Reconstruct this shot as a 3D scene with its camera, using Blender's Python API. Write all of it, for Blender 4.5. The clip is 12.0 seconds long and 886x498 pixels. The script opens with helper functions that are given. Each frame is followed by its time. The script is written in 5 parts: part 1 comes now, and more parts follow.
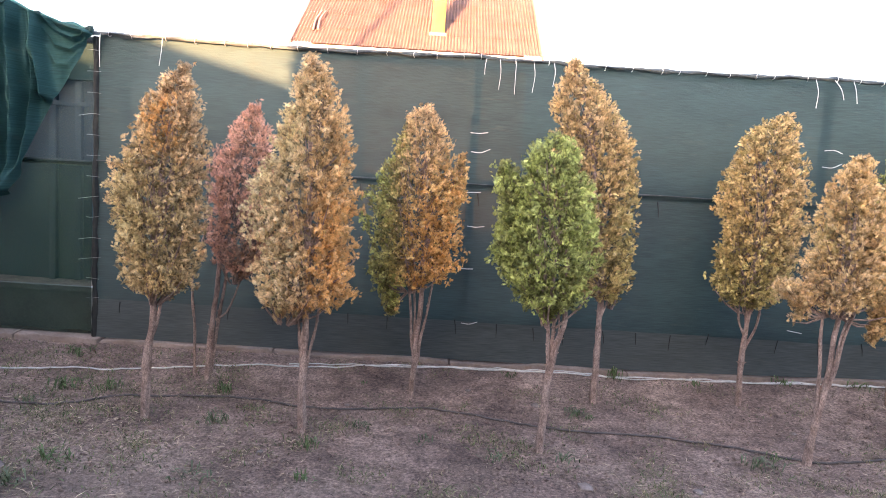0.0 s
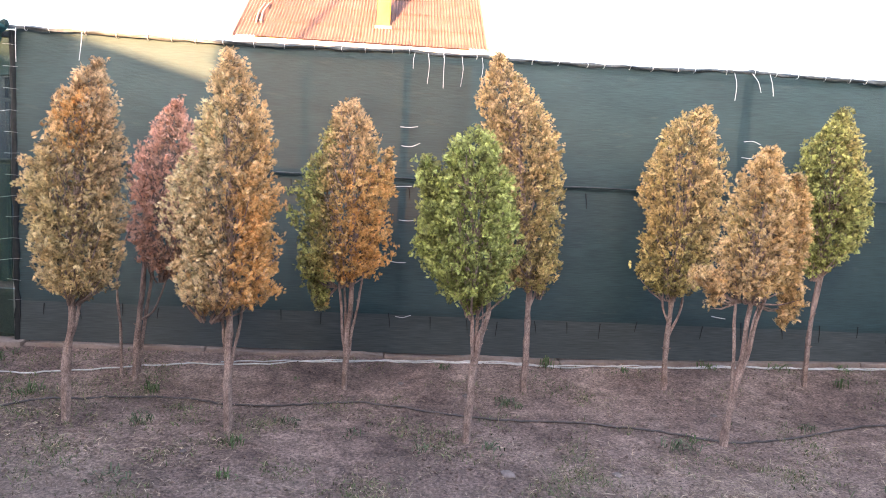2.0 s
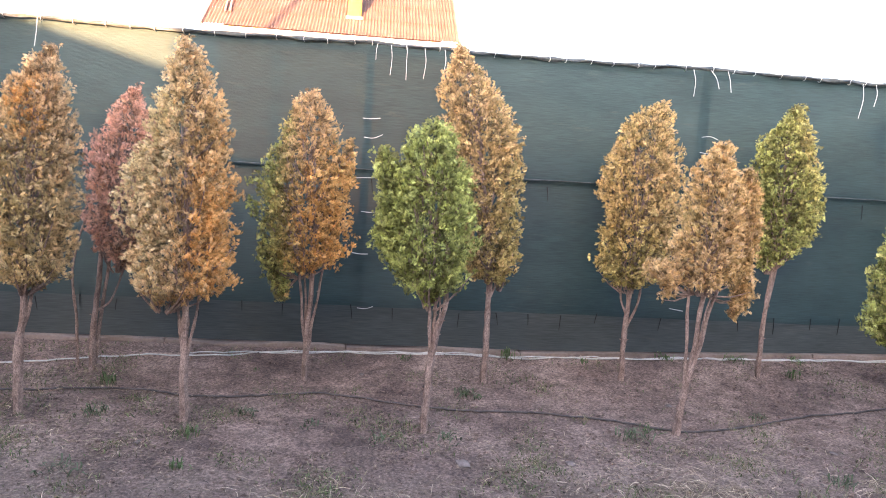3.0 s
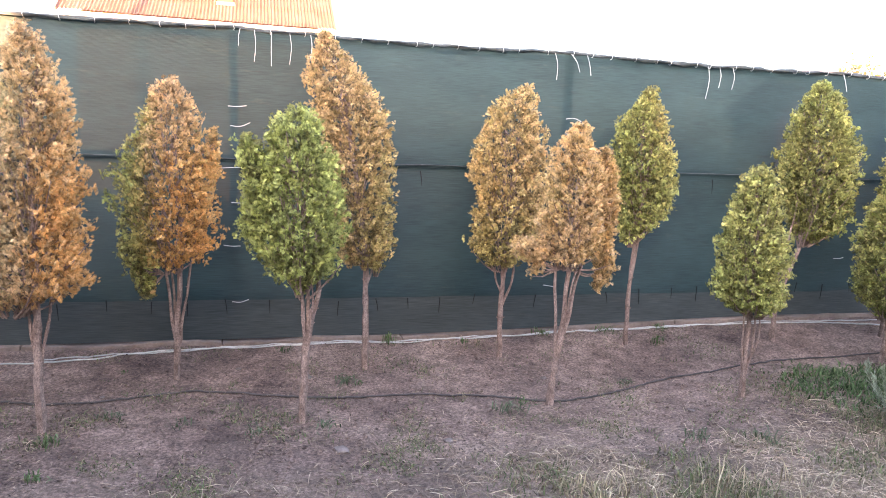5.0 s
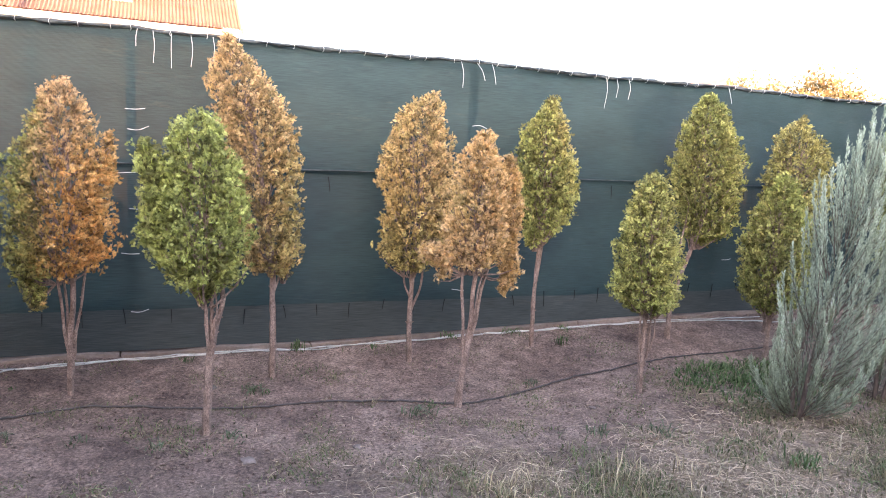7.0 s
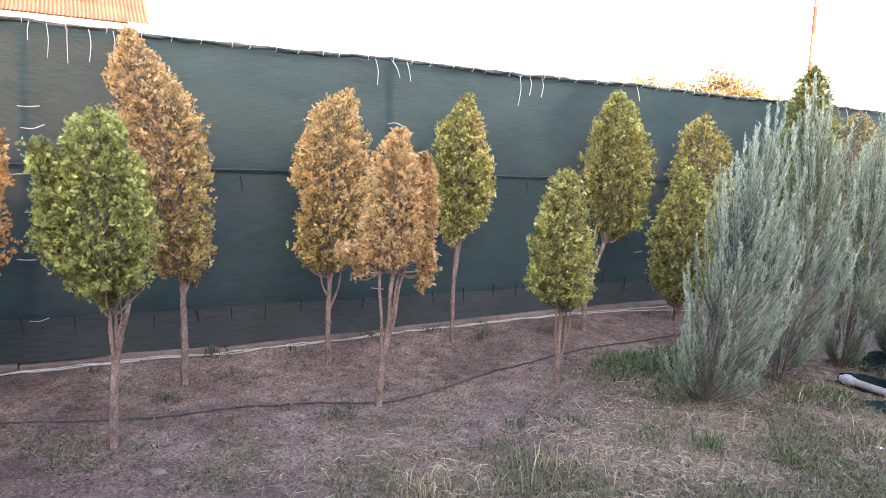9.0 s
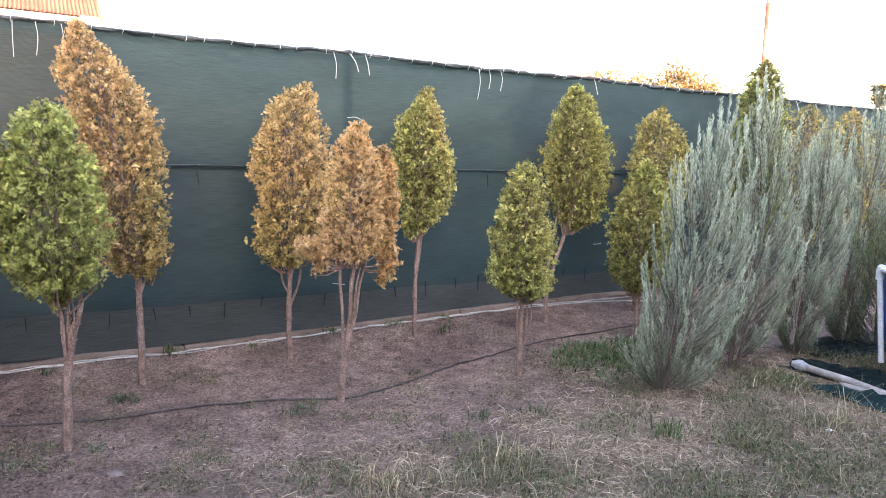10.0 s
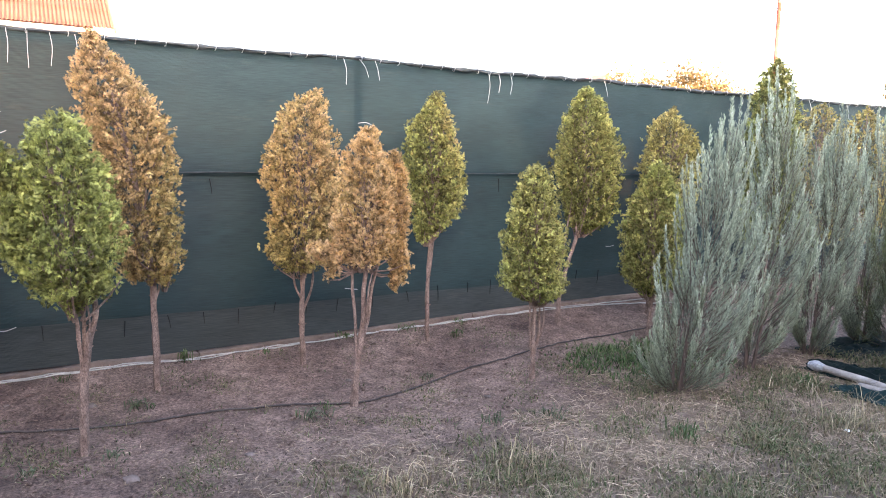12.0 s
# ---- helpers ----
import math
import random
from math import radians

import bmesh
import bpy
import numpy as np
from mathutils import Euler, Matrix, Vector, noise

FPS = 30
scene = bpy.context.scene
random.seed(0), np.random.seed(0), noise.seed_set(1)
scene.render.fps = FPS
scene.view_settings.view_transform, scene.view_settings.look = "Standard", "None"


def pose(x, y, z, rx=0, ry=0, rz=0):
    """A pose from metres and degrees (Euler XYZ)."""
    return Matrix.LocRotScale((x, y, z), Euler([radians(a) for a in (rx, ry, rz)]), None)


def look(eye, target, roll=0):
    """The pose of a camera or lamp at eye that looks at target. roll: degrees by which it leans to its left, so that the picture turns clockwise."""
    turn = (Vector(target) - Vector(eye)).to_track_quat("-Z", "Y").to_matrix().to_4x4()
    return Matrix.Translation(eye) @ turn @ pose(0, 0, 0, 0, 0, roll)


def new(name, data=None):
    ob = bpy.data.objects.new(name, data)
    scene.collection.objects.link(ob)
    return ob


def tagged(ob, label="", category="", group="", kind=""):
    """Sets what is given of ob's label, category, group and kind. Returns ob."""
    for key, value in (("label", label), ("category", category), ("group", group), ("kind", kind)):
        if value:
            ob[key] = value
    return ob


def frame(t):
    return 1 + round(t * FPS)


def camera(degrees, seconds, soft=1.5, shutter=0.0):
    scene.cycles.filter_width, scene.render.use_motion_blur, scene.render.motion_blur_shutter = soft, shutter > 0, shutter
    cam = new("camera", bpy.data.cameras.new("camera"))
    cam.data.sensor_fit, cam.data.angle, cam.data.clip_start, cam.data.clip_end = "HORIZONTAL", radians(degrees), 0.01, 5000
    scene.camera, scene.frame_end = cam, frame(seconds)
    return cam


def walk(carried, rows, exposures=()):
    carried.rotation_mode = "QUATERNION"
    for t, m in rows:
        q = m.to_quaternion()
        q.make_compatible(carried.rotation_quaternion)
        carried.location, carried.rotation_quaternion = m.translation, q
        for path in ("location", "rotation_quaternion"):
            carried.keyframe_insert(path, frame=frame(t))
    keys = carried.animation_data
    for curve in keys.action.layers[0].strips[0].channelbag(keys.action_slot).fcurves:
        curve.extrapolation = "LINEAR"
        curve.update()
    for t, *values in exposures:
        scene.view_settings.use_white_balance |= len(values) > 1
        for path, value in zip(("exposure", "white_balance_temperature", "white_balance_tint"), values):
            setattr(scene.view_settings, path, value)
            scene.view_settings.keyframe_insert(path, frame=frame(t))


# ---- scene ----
cam = camera(64.0, 12.0, soft=0.95)
PATH = [
    (0, (-0.647, -5.393, 1.568), (-0.643, -3.405, 1.344), 3.6),
    (0.5, (-0.642, -5.4, 1.57), (-0.59, -3.414, 1.336), 3.6),
    (1, (-0.602, -5.408, 1.565), (-0.506, -3.424, 1.334), 3.1),
    (1.5, (-0.534, -5.415, 1.569), (-0.419, -3.431, 1.338), 3.3),
    (2, (-0.463, -5.426, 1.585), (-0.336, -3.444, 1.349), 3.0),
    (2.5, (-0.419, -5.441, 1.592), (-0.255, -3.464, 1.342), 3.6),
    (3, (-0.374, -5.455, 1.585), (-0.173, -3.481, 1.333), 3.6),
    (5, (-0.256, -5.493, 1.57), (0.243, -3.575, 1.301), 2.1),
    (5.5, (-0.245, -5.509, 1.575), (0.303, -3.604, 1.31), 2.4),
    (6, (-0.243, -5.52, 1.581), (0.376, -3.636, 1.322), 2.4),
    (6.5, (-0.246, -5.529, 1.588), (0.436, -3.666, 1.335), 2.5),
    (8.5, (-0.205, -5.536, 1.587), (0.671, -3.755, 1.342), 2.1),
    (9, (-0.193, -5.539, 1.586), (0.735, -3.785, 1.34), 2.0),
    (9.5, (-0.179, -5.545, 1.577), (0.795, -3.817, 1.326), 1.7),
    (10, (-0.176, -5.549, 1.579), (0.841, -3.846, 1.322), 1.6),
    (10.5, (-0.178, -5.552, 1.571), (0.869, -3.867, 1.316), 1.5),
    (11, (-0.17, -5.551, 1.562), (0.849, -3.849, 1.311), 1.2),
    (11.5, (-0.166, -5.564, 1.565), (0.829, -3.847, 1.318), 1.0),
    (12, (-0.174, -5.558, 1.569), (0.813, -3.836, 1.326), 0.8),
]
walk(cam, [(t, look(eye, target, roll)) for t, eye, target, roll in PATH], [(t, stops, 7200, 24) for t, stops in ((0.0, 3.62), (1.0, 3.65), (3.0, 3.74), (5.0, 3.9), (6.5, 3.79), (8.5, 3.64), (12.0, 3.6))])

# ---- light ----
SUN_ELEV, SUN_SIDE = 13.0, 17.4
world = bpy.data.worlds.new("sky")
scene.world = world
world.use_nodes = True
wn = world.node_tree
sky = wn.nodes.new("ShaderNodeTexSky")
sky.sky_type, sky.sun_disc = "NISHITA", False
sky.sun_elevation, sky.sun_rotation = radians(SUN_ELEV), radians(180 + SUN_SIDE)
sky.dust_density, sky.ozone_density = 2.0, 1.0
wn.nodes["Background"].inputs["Strength"].default_value = 0.15
wn.links.new(sky.outputs[0], wn.nodes["Background"].inputs["Color"])
sun_data = bpy.data.lights.new("sun", "SUN")
sun_data.energy, sun_data.angle, sun_data.color = 4.9, radians(0.53), (1.0, 0.56, 0.27)
sun = new("sun", sun_data)
SUN_WAY = Vector((math.sin(radians(SUN_SIDE)) * math.cos(radians(SUN_ELEV)), math.cos(radians(SUN_SIDE)) * math.cos(radians(SUN_ELEV)), -math.sin(radians(SUN_ELEV))))
sun.matrix_world = look((-8, -30, 14), Vector((-8, -30, 14)) + SUN_WAY)


# ---- materials ----
def mat(name, rough=0.8, metal=0.0):
    m = bpy.data.materials.new(name)
    m.use_nodes = True
    b = m.node_tree.nodes["Principled BSDF"]
    b.inputs["Roughness"].default_value, b.inputs["Metallic"].default_value = rough, metal
    b.inputs["Specular IOR Level"].default_value = 0.3
    return m, m.node_tree, b


def nd(nt, kind, **kw):
    n = nt.nodes.new(kind)
    for k, v in kw.items():
        n.inputs[k].default_value = v
    return n


def coords(nt, scale=(1, 1, 1)):
    tc = nt.nodes.new("ShaderNodeTexCoord")
    mp = nt.nodes.new("ShaderNodeMapping")
    mp.inputs["Scale"].default_value = scale
    nt.links.new(tc.outputs["Object"], mp.inputs["Vector"])
    return mp.outputs[0]


def noise_of(nt, vec, scale, detail=5, rough=0.6):
    n = nd(nt, "ShaderNodeTexNoise", Scale=scale, Detail=detail, Roughness=rough)
    nt.links.new(vec, n.inputs["Vector"])
    return n.outputs["Fac"]


def ramp(nt, fac, stops):
    r = nt.nodes.new("ShaderNodeValToRGB")
    e = r.color_ramp.elements
    while len(e) < len(stops):
        e.new(0.5)
    for k, (p, c) in zip(e, stops):
        k.position, k.color = p, (c if len(c) == 4 else (*c, 1))
    nt.links.new(fac, r.inputs[0])
    return r.outputs[0]


def mixc(nt, fac, a, b, mode="MIX"):
    m = nt.nodes.new("ShaderNodeMix")
    m.data_type, m.blend_type = "RGBA", mode
    for sock, v in ((m.inputs[0], fac), (m.inputs[6], a), (m.inputs[7], b)):
        if isinstance(v, (int, float)):
            sock.default_value = v
        elif isinstance(v, tuple):
            sock.default_value = (*v, 1)
        else:
            nt.links.new(v, sock)
    return m.outputs[2]


def bump(nt, b, h, strength, dist):
    n = nd(nt, "ShaderNodeBump", Strength=strength, Distance=dist)
    nt.links.new(h, n.inputs["Height"])
    nt.links.new(n.outputs[0], b.inputs["Normal"])


def simple(name, c1, c2, scale=6.0, rough=0.8, metal=0.0, bumps=0.3, dist=0.004, stretch=(1, 1, 1), fine=60.0, objvar=0.0, grain=(0.8, 1.15)):
    """Two colours mixed by a broad and a fine grain, with a fine relief."""
    m, nt, b = mat(name, rough, metal)
    v = coords(nt, stretch)
    f = ramp(nt, noise_of(nt, v, scale), [(0.3, c1), (0.7, c2)])
    g = ramp(nt, noise_of(nt, v, fine, 3), [(0.3, (grain[0],) * 3), (0.7, (grain[1],) * 3)])
    col = mixc(nt, 0.8, f, g, "MULTIPLY")
    if objvar:
        oi = nt.nodes.new("ShaderNodeObjectInfo")
        col = mixc(nt, 1.0, col, ramp(nt, oi.outputs["Random"], [(0, (1 - objvar,) * 3), (1, (1 + objvar,) * 3)]), "MULTIPLY")
    nt.links.new(col, b.inputs["Base Color"])
    bump(nt, b, noise_of(nt, v, fine, 4), bumps, dist)
    return m


def leaf_material(name, thin=0.3, spread=0.25, rough=0.75):
    """Foliage: the colour of each spray comes from its own tint, varied a little from leaf to leaf."""
    m = bpy.data.materials.new(name)
    m.use_nodes = True
    nt = m.node_tree
    nt.nodes.clear()
    out = nt.nodes.new("ShaderNodeOutputMaterial")
    at = nt.nodes.new("ShaderNodeAttribute")
    at.attribute_name = "tint"
    geo = nt.nodes.new("ShaderNodeNewGeometry")
    var = ramp(nt, geo.outputs["Random Per Island"], [(0, (1 - spread,) * 3), (1, (1 + spread,) * 3)])
    col = mixc(nt, 1.0, at.outputs["Color"], var, "MULTIPLY")
    d = nt.nodes.new("ShaderNodeBsdfPrincipled")
    d.inputs["Roughness"].default_value = rough
    d.inputs["Specular IOR Level"].default_value = 0.25
    t = nt.nodes.new("ShaderNodeBsdfTranslucent")
    nt.links.new(col, d.inputs["Base Color"])
    nt.links.new(col, t.inputs["Color"])
    mx = nt.nodes.new("ShaderNodeMixShader")
    mx.inputs[0].default_value = thin
    nt.links.new(d.outputs[0], mx.inputs[1])
    nt.links.new(t.outputs[0], mx.inputs[2])
    nt.links.new(mx.outputs[0], out.inputs[0])
    return m


def net_material(name, c1, c2, open_share, shine=0.15, gloss=0.62):
    """Knitted shade net: dull plastic tape with small holes between the courses."""
    m, nt, b = mat(name, gloss)
    b.inputs["Specular IOR Level"].default_value = shine
    v = coords(nt)
    broad = noise_of(nt, coords(nt, (0.7, 1, 2.2)), 1.6, 4)
    col = ramp(nt, broad, [(0.25, c1), (0.75, c2)])
    streak = noise_of(nt, coords(nt, (3.0, 1, 90.0)), 2.0, 3)
    col = mixc(nt, 0.75, col, ramp(nt, streak, [(0.3, (0.62, 0.62, 0.64)), (0.7, (1.42, 1.42, 1.38))]), "MULTIPLY")
    dust = ramp(nt, noise_of(nt, coords(nt, (1.0, 1, 5.0)), 3.0, 6, 0.7), [(0.58, (0, 0, 0)), (0.85, (0.22, 0.22, 0.22))])
    col = mixc(nt, dust, col, (0.20, 0.165, 0.115))
    nt.links.new(col, b.inputs["Base Color"])
    wv = nt.nodes.new("ShaderNodeTexWave")
    wv.wave_type, wv.bands_direction = "BANDS", "Z"
    wv.inputs["Scale"].default_value, wv.inputs["Distortion"].default_value = 55.0, 2.5
    wv.inputs["Detail"].default_value, wv.inputs["Detail Scale"].default_value = 3.0, 2.0
    nt.links.new(v, wv.inputs["Vector"])
    bump(nt, b, mixc(nt, 0.55, wv.outputs["Fac"], noise_of(nt, coords(nt, (1, 1, 1.8)), 120.0, 3, 0.75)), 0.65, 0.0035)
    tr = nt.nodes.new("ShaderNodeBsdfTransparent")
    tl = nt.nodes.new("ShaderNodeBsdfTranslucent")
    nt.links.new(col, tl.inputs["Color"])
    m1 = nt.nodes.new("ShaderNodeMixShader")
    m1.inputs[0].default_value = 0.12
    nt.links.new(b.outputs[0], m1.inputs[1])
    nt.links.new(tl.outputs[0], m1.inputs[2])
    m2 = nt.nodes.new("ShaderNodeMixShader")
    holes = ramp(nt, noise_of(nt, coords(nt, (30, 1, 60)), 6.0, 2), [(0.3, (open_share * 0.6,) * 3), (0.7, (open_share * 1.4,) * 3)])
    nt.links.new(holes, m2.inputs[0])
    nt.links.new(m1.outputs[0], m2.inputs[1])
    nt.links.new(tr.outputs[0], m2.inputs[2])
    nt.links.new(m2.outputs[0], nt.nodes["Material Output"].inputs[0])
    return m


def soil_material():
    m, nt, b = mat("soil", 0.95)
    v = coords(nt)
    base = ramp(nt, noise_of(nt, v, 1.3, 6, 0.65), [(0.30, (0.135, 0.092, 0.080)), (0.5, (0.268, 0.187, 0.158)), (0.70, (0.42, 0.305, 0.255))])
    crumbs = ramp(nt, noise_of(nt, v, 55.0, 6, 0.75), [(0.38, (0.42, 0.41, 0.41)), (0.5, (0.92, 0.92, 0.92)), (0.63, (1.7, 1.66, 1.6))])
    col = mixc(nt, 0.9, base, crumbs, "MULTIPLY")
    patch = ramp(nt, noise_of(nt, v, 9.0, 4, 0.6), [(0.3, (0.62, 0.61, 0.60)), (0.7, (1.36, 1.34, 1.31))])
    col = mixc(nt, 0.9, col, patch, "MULTIPLY")
    litter = ramp(nt, noise_of(nt, v, 130.0, 3, 0.8), [(0.62, (0, 0, 0)), (0.72, (0.35, 0.35, 0.35))])
    col = mixc(nt, litter, col, (0.30, 0.235, 0.175))
    # the bed is bare; towards the path old straw and dust make the soil paler
    sep = nt.nodes.new("ShaderNodeSeparateXYZ")
    nt.links.new(v, sep.inputs[0])
    edge = nt.nodes.new("ShaderNodeMapRange")
    edge.inputs["From Min"].default_value, edge.inputs["From Max"].default_value = -1.8, -3.4
    wob = nt.nodes.new("ShaderNodeMath")
    wob.operation = "MULTIPLY_ADD"
    wob.inputs[1].default_value, wob.inputs[2].default_value = 2.4, -1.2
    nt.links.new(noise_of(nt, v, 1.7, 5), wob.inputs[0])
    add = nt.nodes.new("ShaderNodeMath")
    nt.links.new(sep.outputs["Y"], add.inputs[0])
    nt.links.new(wob.outputs[0], add.inputs[1])
    nt.links.new(add.outputs[0], edge.inputs["Value"])
    straw = ramp(nt, noise_of(nt, v, 24.0, 6, 0.8), [(0.3, (0.135, 0.104, 0.078)), (0.7, (0.29, 0.225, 0.165))])
    pick = nt.nodes.new("ShaderNodeMath")
    pick.operation = "MULTIPLY"
    pick.inputs[1].default_value = 0.65
    nt.links.new(edge.outputs[0], pick.inputs[0])
    col = mixc(nt, pick.outputs[0], col, straw)
    nt.links.new(col, b.inputs["Base Color"])
    bump(nt, b, noise_of(nt, v, 34.0, 8, 0.8), 1.0, 0.03)
    return m


SOIL = soil_material()
LEAF = leaf_material("conifer_sprays", 0.3, 0.14)
BLUE_LEAF = leaf_material("juniper_shoots", 0.2, 0.2)
GRASS = leaf_material("grass_blades", 0.35, 0.3)
STRAW = leaf_material("dry_stalks", 0.1, 0.3)
BARK = simple("thuja_bark", (0.15, 0.098, 0.080), (0.42, 0.30, 0.25), 11.0, 0.9, bumps=1.0, dist=0.008, stretch=(2.2, 2.2, 1.2), fine=75, grain=(0.35, 1.6))
NET = net_material("dark_green_net", (0.013, 0.034, 0.038), (0.026, 0.055, 0.058), 0.005, 0.32, 0.42)
NET_OPEN = net_material("thin_green_net", (0.010, 0.026, 0.020), (0.022, 0.048, 0.034), 0.2)
NET_SHEER = net_material("sheer_net", (0.020, 0.036, 0.042), (0.030, 0.050, 0.056), 0.2)
NET_SKIRT = net_material("grey_green_net", (0.050, 0.062, 0.064), (0.076, 0.092, 0.093), 0.0)
NET_DARK = net_material("crumpled_net", (0.008, 0.026, 0.027), (0.016, 0.042, 0.042), 0.0)
NET_BLACK = net_material("shade_black_net", (0.004, 0.010, 0.010), (0.009, 0.022, 0.021), 0.0)
NET_TEAL = net_material("teal_net", (0.022, 0.078, 0.084), (0.046, 0.140, 0.142), 0.0)
HEM = simple("net_hem", (0.025, 0.035, 0.04), (0.09, 0.105, 0.11), 14, 0.6)
DARK = simple("dark_cord", (0.008, 0.010, 0.011), (0.02, 0.022, 0.022), 20, 0.8)
TIE = simple("white_cable_tie", (0.46, 0.48, 0.48), (0.70, 0.70, 0.68), 20, 0.4, bumps=0.05)
STEEL = simple("dull_steel", (0.05, 0.06, 0.062), (0.10, 0.11, 0.11), 8, 0.55, 0.3)
CONCRETE = simple("footing_concrete", (0.15, 0.108, 0.088), (0.28, 0.215, 0.18), 3.5, 0.95, bumps=0.8, dist=0.01, fine=45)
PALE_CONCRETE = simple("plinth_concrete", (0.26, 0.26, 0.26), (0.42, 0.42, 0.41), 3.0, 0.95, bumps=0.4)
GREY_METAL = simple("pale_grey_sheet", (0.010, 0.033, 0.052), (0.017, 0.045, 0.066), 2.0, 0.6, bumps=0.1)
GREEN_SHEET = simple("green_roof_sheet", (0.004, 0.045, 0.042), (0.008, 0.062, 0.056), 3.0, 0.6, bumps=0.1)
ROOF = simple("orange_roof_sheet", (0.178, 0.108, 0.098), (0.225, 0.146, 0.136), 2.2, 0.75, bumps=0.2, fine=30)
FASCIA = simple("white_fascia", (0.70, 0.69, 0.66), (0.82, 0.81, 0.79), 2, 0.6, bumps=0.05)
YELLOW = simple("yellow_plaster", (0.35, 0.235, 0.03), (0.42, 0.30, 0.048), 3, 0.85, bumps=0.3)
PLASTER = simple("grey_plaster", (0.30, 0.29, 0.27), (0.42, 0.40, 0.38), 2, 0.9)
HOSE = simple("white_hose", (0.34, 0.33, 0.31), (0.62, 0.60, 0.56), 9, 0.5, bumps=0.1)
DRIP = simple("drip_hose", (0.050, 0.044, 0.042), (0.12, 0.10, 0.095), 9, 0.8, bumps=0.2)
BLUE = simple("blue_tank_plastic", (0.012, 0.065, 0.27), (0.022, 0.105, 0.36), 2.5, 0.38, bumps=0.08, fine=25)
PVC = simple("white_pipe", (0.62, 0.62, 0.61), (0.80, 0.79, 0.76), 6, 0.35, bumps=0.05)
GREY_PIPE = simple("weathered_pipe", (0.22, 0.19, 0.17), (0.52, 0.47, 0.43), 9, 0.65, bumps=0.2)
STEM = simple("juniper_bark", (0.07, 0.05, 0.042), (0.19, 0.135, 0.11), 11.0, 0.9, bumps=0.9, dist=0.006, stretch=(4, 4, 1), fine=60)
WORN_PRINT = simple("worn_print", (0.02, 0.09, 0.31), (0.12, 0.22, 0.44), 60, 0.5, bumps=0.05)
TAPE = simple("grey_tape", (0.30, 0.31, 0.33), (0.62, 0.63, 0.65), 30, 0.45, bumps=0.5)
STONE = simple("pale_stone", (0.13, 0.10, 0.09), (0.22, 0.175, 0.155), 8, 0.9, bumps=0.5, objvar=0.2)
TIE_OLD = simple("greyed_tie", (0.12, 0.13, 0.13), (0.25, 0.26, 0.26), 20, 0.5, bumps=0.05)
WHITE = simple("white_paint", (0.34, 0.30, 0.28), (0.42, 0.38, 0.36), 2, 0.6)


# ---- building helpers ----
def smooth(a, b, v):
    t = min(1.0, max(0.0, (v - a) / (b - a)))
    return t * t * (3 - 2 * t)


def ground_z(x, y):
    """Height of the ground: nearly flat, with a low bank along the fence."""
    return smooth(-1.0, -0.02, y) * (0.07 + 0.08 * smooth(0.6, 4.5, x))


def bumpy_z(x, y):
    n = noise.noise(Vector((x * 1.7, y * 1.7, 0))) * 0.014 + noise.noise(Vector((x * 6, y * 6, 3))) * 0.008 + noise.noise(Vector((x * 15, y * 15, 9))) * 0.007
    return ground_z(x, y) + n * smooth(40, 12, math.hypot(x, y))


def link(name, bm, material, parent=None, label="", flat=False):
    me = bpy.data.meshes.new(name)
    bm.to_mesh(me)
    bm.free()
    if not flat:
        for p in me.polygons:
            p.use_smooth = True
        me.set_sharp_from_angle(angle=radians(40))
    me.materials.append(material)
    ob = new(name, me)
    ob.parent = parent
    return tagged(ob, label)


def part(name, bm, material, parent, label="", flat=False):
    return link(name, bm, material, parent, label, flat)


def raw(name, verts, faces, material, parent=None, tint=None, soft=False):
    """A mesh from arrays of vertices and equal-sided faces, with a colour for each vertex."""
    verts = np.asarray(verts, dtype=np.float32)
    faces = np.asarray(faces, dtype=np.int32)
    me = bpy.data.meshes.new(name)
    k = faces.shape[1]
    me.vertices.add(len(verts))
    me.vertices.foreach_set("co", verts.ravel())
    me.loops.add(faces.size)
    me.loops.foreach_set("vertex_index", faces.ravel())
    me.polygons.add(len(faces))
    me.polygons.foreach_set("loop_start", np.arange(0, faces.size, k, dtype=np.int32))
    if soft:
        me.polygons.foreach_set("use_smooth", np.ones(len(faces), dtype=bool))
    me.update(calc_edges=True)
    if tint is not None:
        a = me.color_attributes.new("tint", "FLOAT_COLOR", "POINT")
        a.data.foreach_set("color", np.hstack([tint, np.ones((len(tint), 1))]).astype(np.float32).ravel())
    me.materials.append(material)
    ob = new(name, me)
    ob.parent = parent
    return ob


def box(bm, x0, x1, y0, y1, z0, z1, bevel=0.0):
    r = bmesh.ops.create_cube(bm, size=1.0, matrix=Matrix.LocRotScale(((x0 + x1) / 2, (y0 + y1) / 2, (z0 + z1) / 2), None, (x1 - x0, y1 - y0, z1 - z0)))
    if bevel:
        es = list({e for v in r["verts"] for e in v.link_edges})
        bmesh.ops.bevel(bm, geom=es, offset=bevel, segments=2, affect="EDGES", profile=0.6)
    return bm


